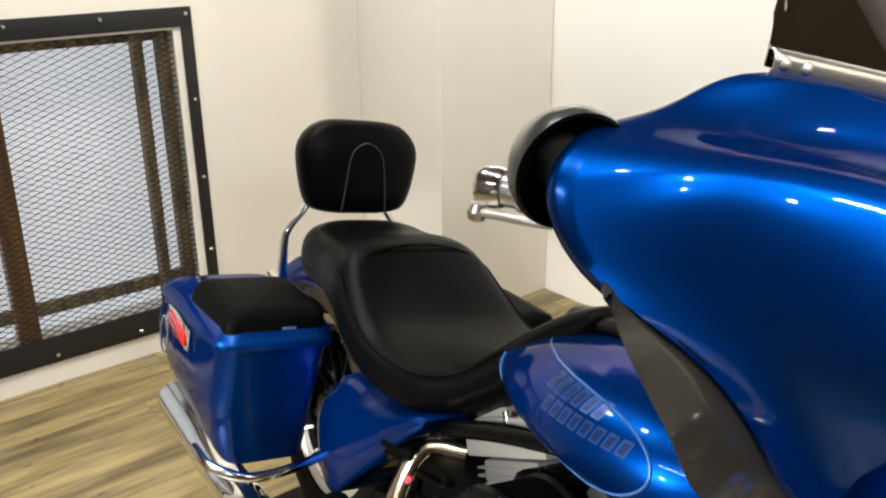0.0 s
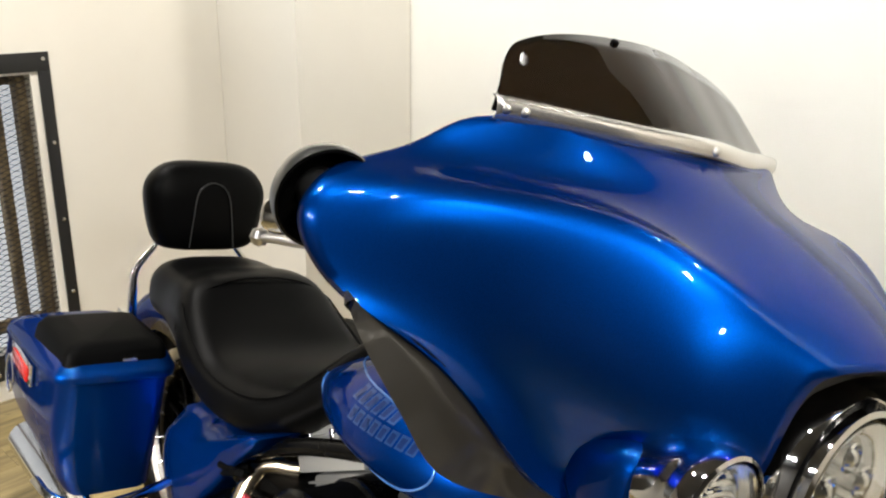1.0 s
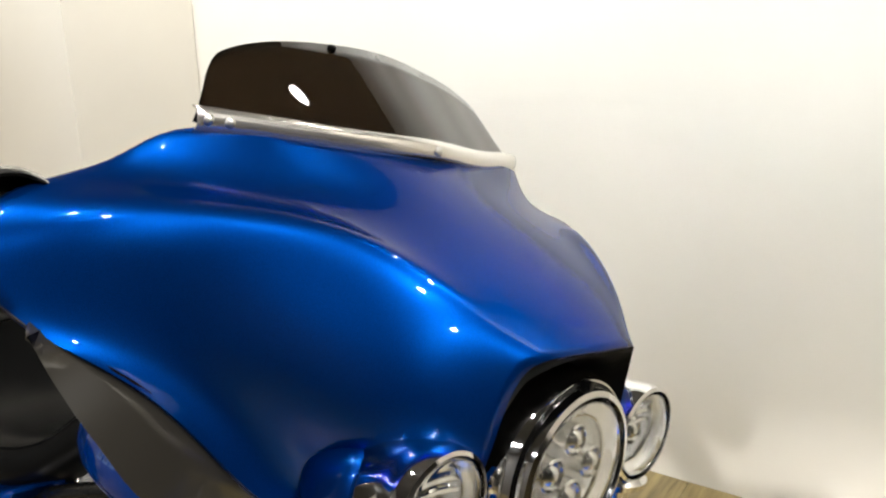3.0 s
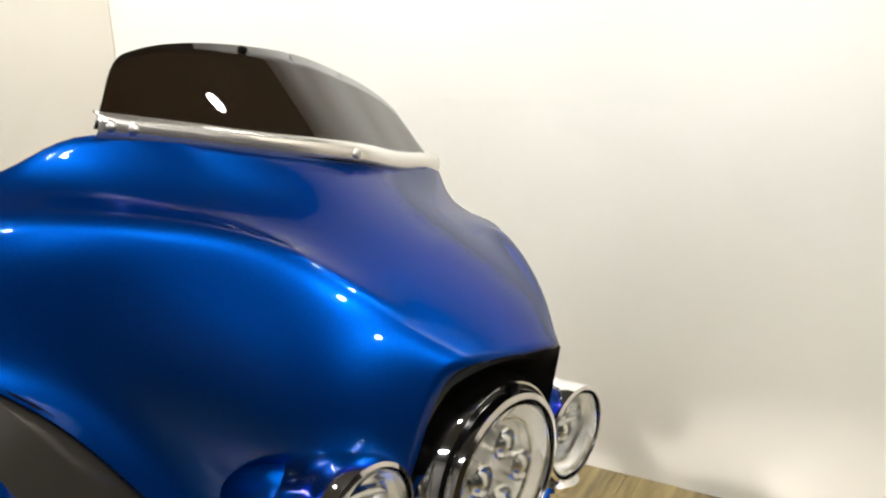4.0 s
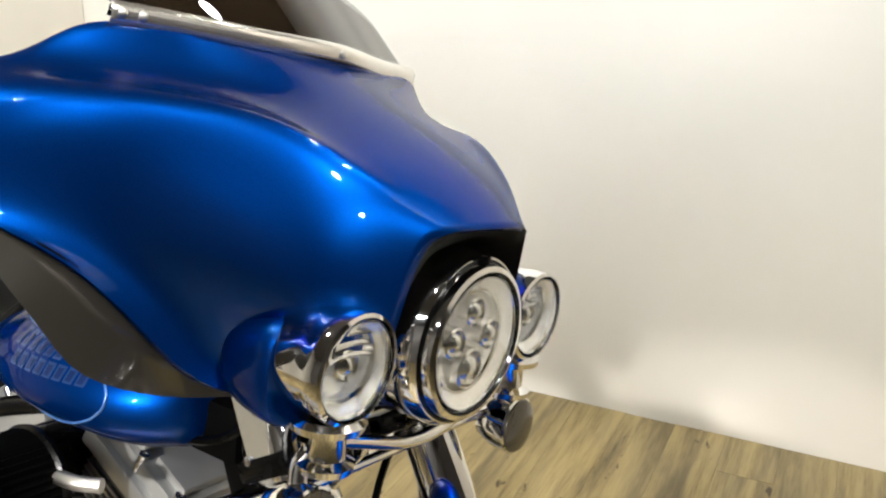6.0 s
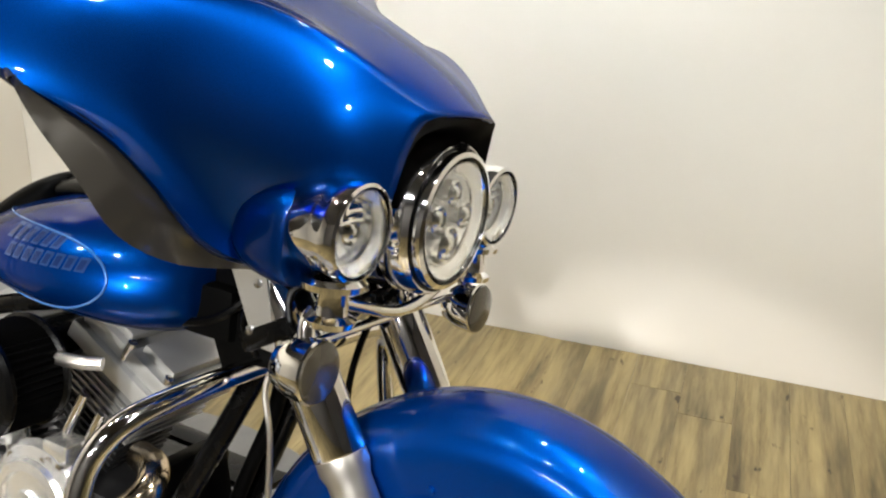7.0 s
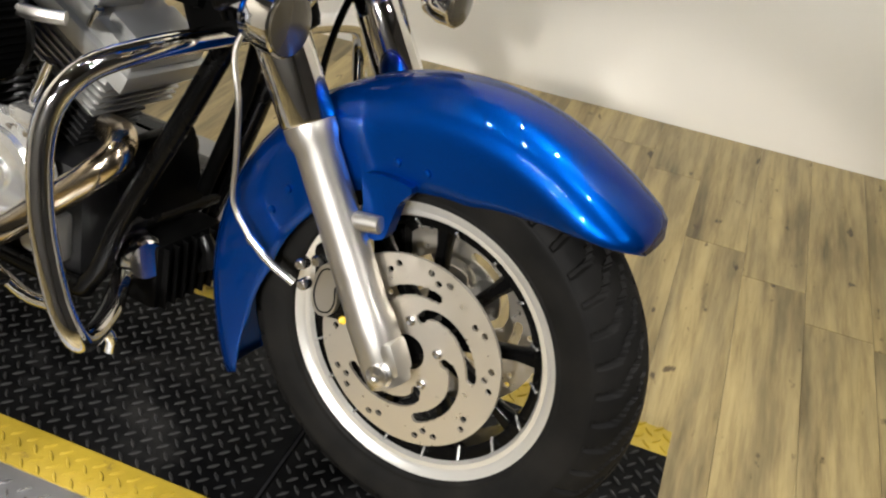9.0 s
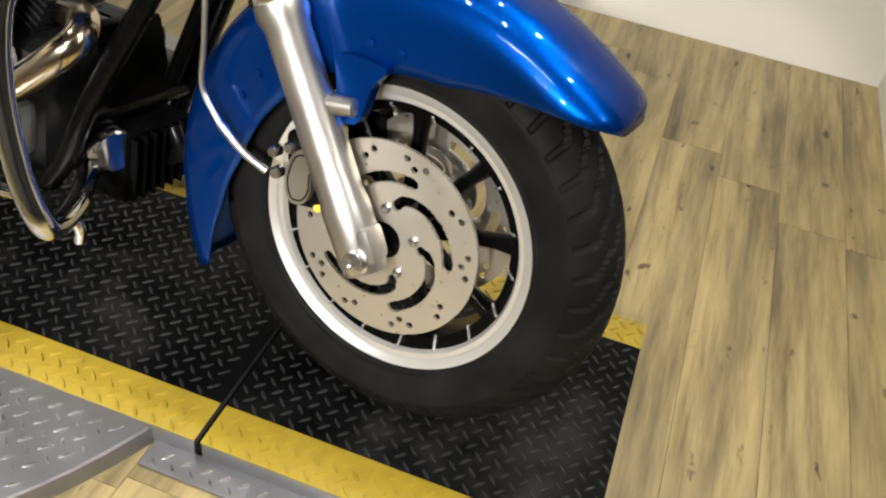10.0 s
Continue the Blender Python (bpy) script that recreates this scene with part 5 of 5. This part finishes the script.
# ---- exhaust ----
bp("exhaust_pipe", Geo().tube([(-0.58, -0.08, 0.445), (-0.515, -0.120, 0.462), (-0.492, -0.155, 0.445), (-0.515, -0.178, 0.412), (-0.585, -0.195, 0.345), (-0.68, -0.205, 0.265), (-0.80, -0.205, 0.21), (-1.0, -0.21, 0.185), (-1.25, -0.24, 0.18), (-1.45, -0.27, 0.19)], 0.0235, 18, 6), HEAT_CHROME, "heat-tinted chrome front exhaust pipe", rear=True)
bp("exhaust_pipe", Geo().tube([(-1.05, -0.07, 0.50), (-1.10, -0.12, 0.49), (-1.10, -0.16, 0.42), (-1.08, -0.19, 0.30), (-1.12, -0.215, 0.22), (-1.25, -0.24, 0.18)], 0.0235, 18, 6), HEAT_CHROME, "heat-tinted chrome rear exhaust pipe", rear=True)
for s in (-1, 1):
    bp("muffler", Geo().tube([(-1.40, s * 0.275, 0.18), (-1.48, s * 0.285, 0.175), (-1.60, s * 0.29, 0.17), (-2.0, s * 0.295, 0.175)], (0.025, 0.044, 0.046, 0.046), 24, 6), CHROME, "long chrome muffler", rear=True)
bp("heat_shield", Geo().box((-1.19, -0.225, 0.285), (0.10, 0.05, 0.12), None, 0.02), MATT, "black passenger footboard bracket", rear=True)

# ---- foot controls and clutter round the engine ----
board = bp("footboard", Geo().box((-0.74, -0.30, 0.235), (0.30, 0.10, 0.014), None, 0.006), BLACK, "black rider footboard", rear=True)
bp("board_pad", Geo().box((-0.74, -0.30, 0.245), (0.27, 0.085, 0.008), None, 0.003), RUBBER, "ribbed rubber pad", parent=board)
bp("brake_pedal", Geo().tube([(-0.66, -0.22, 0.21), (-0.56, -0.25, 0.22), (-0.47, -0.27, 0.25)], 0.011, 12, 4), CHROME, "chrome brake pedal arm", rear=True)
bp("pedal_hook", Geo().tube([(-0.44, -0.24, 0.21), (-0.415, -0.25, 0.235), (-0.40, -0.24, 0.215), (-0.405, -0.235, 0.19)], 0.009, 12, 4), CHROME, "chrome hook on the guard foot", rear=True)
bp("oil_filter", Geo().lathe(((0.036, 0), (0.038, 0.01), (0.038, 0.07), (0.030, 0.085), (0, 0.085)), (-0.555, -0.06, 0.245), (0.8, -0.3, 0.1), 28), CHROME, "chrome oil filter", rear=True)
bp("horn", Geo().lathe(((0.012, 0), (0.014, 0.03), (0.03, 0.05), (0.032, 0.055), (0, 0.04)), (-0.45, 0.01, 0.28), (0.5, 0.0, -0.8), 24), BLACK, "small black horn", rear=True)
bp("regulator", Geo().box((-0.50, 0.0, 0.22), (0.07, 0.16, 0.12), None, 0.012), MATT, "black finned regulator", rear=True)
for i in range(7):
    bp("regulator_fin", Geo().box((-0.462, -0.066 + 0.022 * i, 0.22), (0.018, 0.004, 0.11), None, 0.001), MATT, rear=True)
bp("corrugated_hose", Geo().tube([(-0.40, 0.03, 0.62), (-0.43, 0.05, 0.52), (-0.47, 0.06, 0.42), (-0.50, 0.06, 0.33)], 0.013, 12, 6), MATT, "black corrugated hose", rear=True)
for pts, r, mat, label in (
    (((-0.36, -0.06, 0.80), (-0.42, -0.10, 0.72), (-0.50, -0.11, 0.69), (-0.58, -0.10, 0.675)), 0.007, BLACK, "black cable"),
    (((-0.34, -0.10, 0.83), (-0.36, -0.13, 0.74), (-0.35, -0.11, 0.68)), 0.005, BLACK, "black cable"),
    (((-0.235, -0.135, 0.825), (-0.265, -0.155, 0.80), (-0.255, -0.165, 0.765), (-0.235, -0.170, 0.755)), 0.005, BLACK, "black lamp cable"),
    (((-0.215, -0.17, 0.79), (-0.235, -0.175, 0.75), (-0.265, -0.16, 0.715)), 0.007, CHROME, "chrome lamp bracket"),
    (((-0.24, 0.05, 0.77), (-0.30, 0.09, 0.70), (-0.33, 0.10, 0.60), (-0.33, 0.10, 0.50)), 0.006, BLACK, "black brake line"),
    (((-0.20, -0.09, 0.78), (-0.245, -0.125, 0.69), (-0.26, -0.135, 0.64)), 0.004, CHROME, "chrome brace rod"),
):
    bp("cable", Geo().tube(pts, r, 8, 5), mat, label)
bp("pink_wire", Geo().tube([(-1.10, -0.15, 0.40), (-1.09, -0.165, 0.43), (-1.08, -0.16, 0.45)], 0.006, 8, 4), PINK, "short pink wire end", rear=True)
for i in range(14):
    q = rng.random
    a = (-0.90 - 0.25 * q(), -0.13 - 0.05 * q(), 0.36 + 0.14 * q())
    bp("engine_wire", Geo().tube([a, (a[0] + 0.06 * (q() - 0.5), a[1] - 0.02, a[2] + 0.04 * (q() - 0.5)), (a[0] + 0.14 * (q() - 0.5), a[1] - 0.01, a[2] + 0.10 * (q() - 0.5))], 0.004 + 0.004 * q(), 8, 4), MATT, rear=True)
bp("battery_box", Geo().box((-1.02, -0.06, 0.36), (0.26, 0.15, 0.26), None, 0.02), MATT, "black box below the side cover", rear=True)

# dark masses added behind the engine, so gaps through it look dark
primary = bp("primary_cover", Geo().box((-0.86, 0.155, 0.27), (0.50, 0.06, 0.20), None, 0.025), BLACK, "black primary drive cover", rear=True)
bp("oil_pan", Geo().box((-0.92, 0, 0.165), (0.60, 0.22, 0.06), None, 0.02), DARK_SHADED_CAST, "dark oil pan", rear=True)
bp("frame_crossmember", Geo().tube([(-0.52, -0.12, 0.30), (-0.52, 0.12, 0.30)], 0.018, 12, 2), BLACK, "black frame crossmember", rear=True)
bp("front_mount", Geo().box((-0.545, 0, 0.36), (0.05, 0.15, 0.14), Matrix.Rotation(radians(-15), 3, "Y"), 0.012), MATT, "black engine mount", rear=True)
bp("left_board", Geo().box((-0.74, 0.30, 0.235), (0.30, 0.10, 0.016), None, 0.006), BLACK, "black rider footboard", rear=True)

# black blocks added to darken the gaps at neck, tank and fairing
bp("neck_dark_fill", Geo().box((-0.40, 0, 0.69), (0.13, 0.16, 0.12), Matrix.Rotation(radians(-25), 3, "Y"), 0.02), MATT, "black block added for the dark gap at the neck", rear=True)
bp("tank_dark_fill", Geo().box((-0.475, -0.02, 0.715), (0.12, 0.15, 0.08), None, 0.012), MATT, "black block added for the dark gap below the tank", rear=True)
bp("fairing_dark_fill", Geo().box((-0.27, 0, 0.835), (0.10, 0.30, 0.07), None, 0.02), MATT, "black block added for the dark underside of the fairing")

for x, z, w in ((-0.705, 0.425, 0.055), (-0.845, 0.425, 0.055)):
    bp("lifter_block", Geo().box((x, -0.115, z), (w, 0.05, 0.045), None, 0.008), POLISHED, "polished lifter block", rear=True)
    for dx in (-0.018, 0.018):
        bp("lifter_bolt", Geo().lathe(((0.006, 0), (0.006, 0.006), (0, 0.007)), (x + dx, -0.140, z - 0.012), (0, -1, 0), 10), STEEL, rear=True)
bp("gear_cover", Geo().box((-0.86, -0.125, 0.30), (0.16, 0.04, 0.14), None, 0.018), POLISHED, "polished lower engine cover", rear=True)
bp("pump_cover", Geo().box((-0.66, -0.125, 0.25), (0.09, 0.04, 0.09), None, 0.015), CAST, "cast oil pump cover", rear=True)
for i in range(5):
    bp("cover_bolt", Geo().lathe(((0.007, 0), (0.007, 0.006), (0.003, 0.006), (0, 0.003)), (-0.80 - 0.03 * i, -0.145, 0.355 if i % 2 else 0.25), (0, -1, 0), 10), STEEL, rear=True)
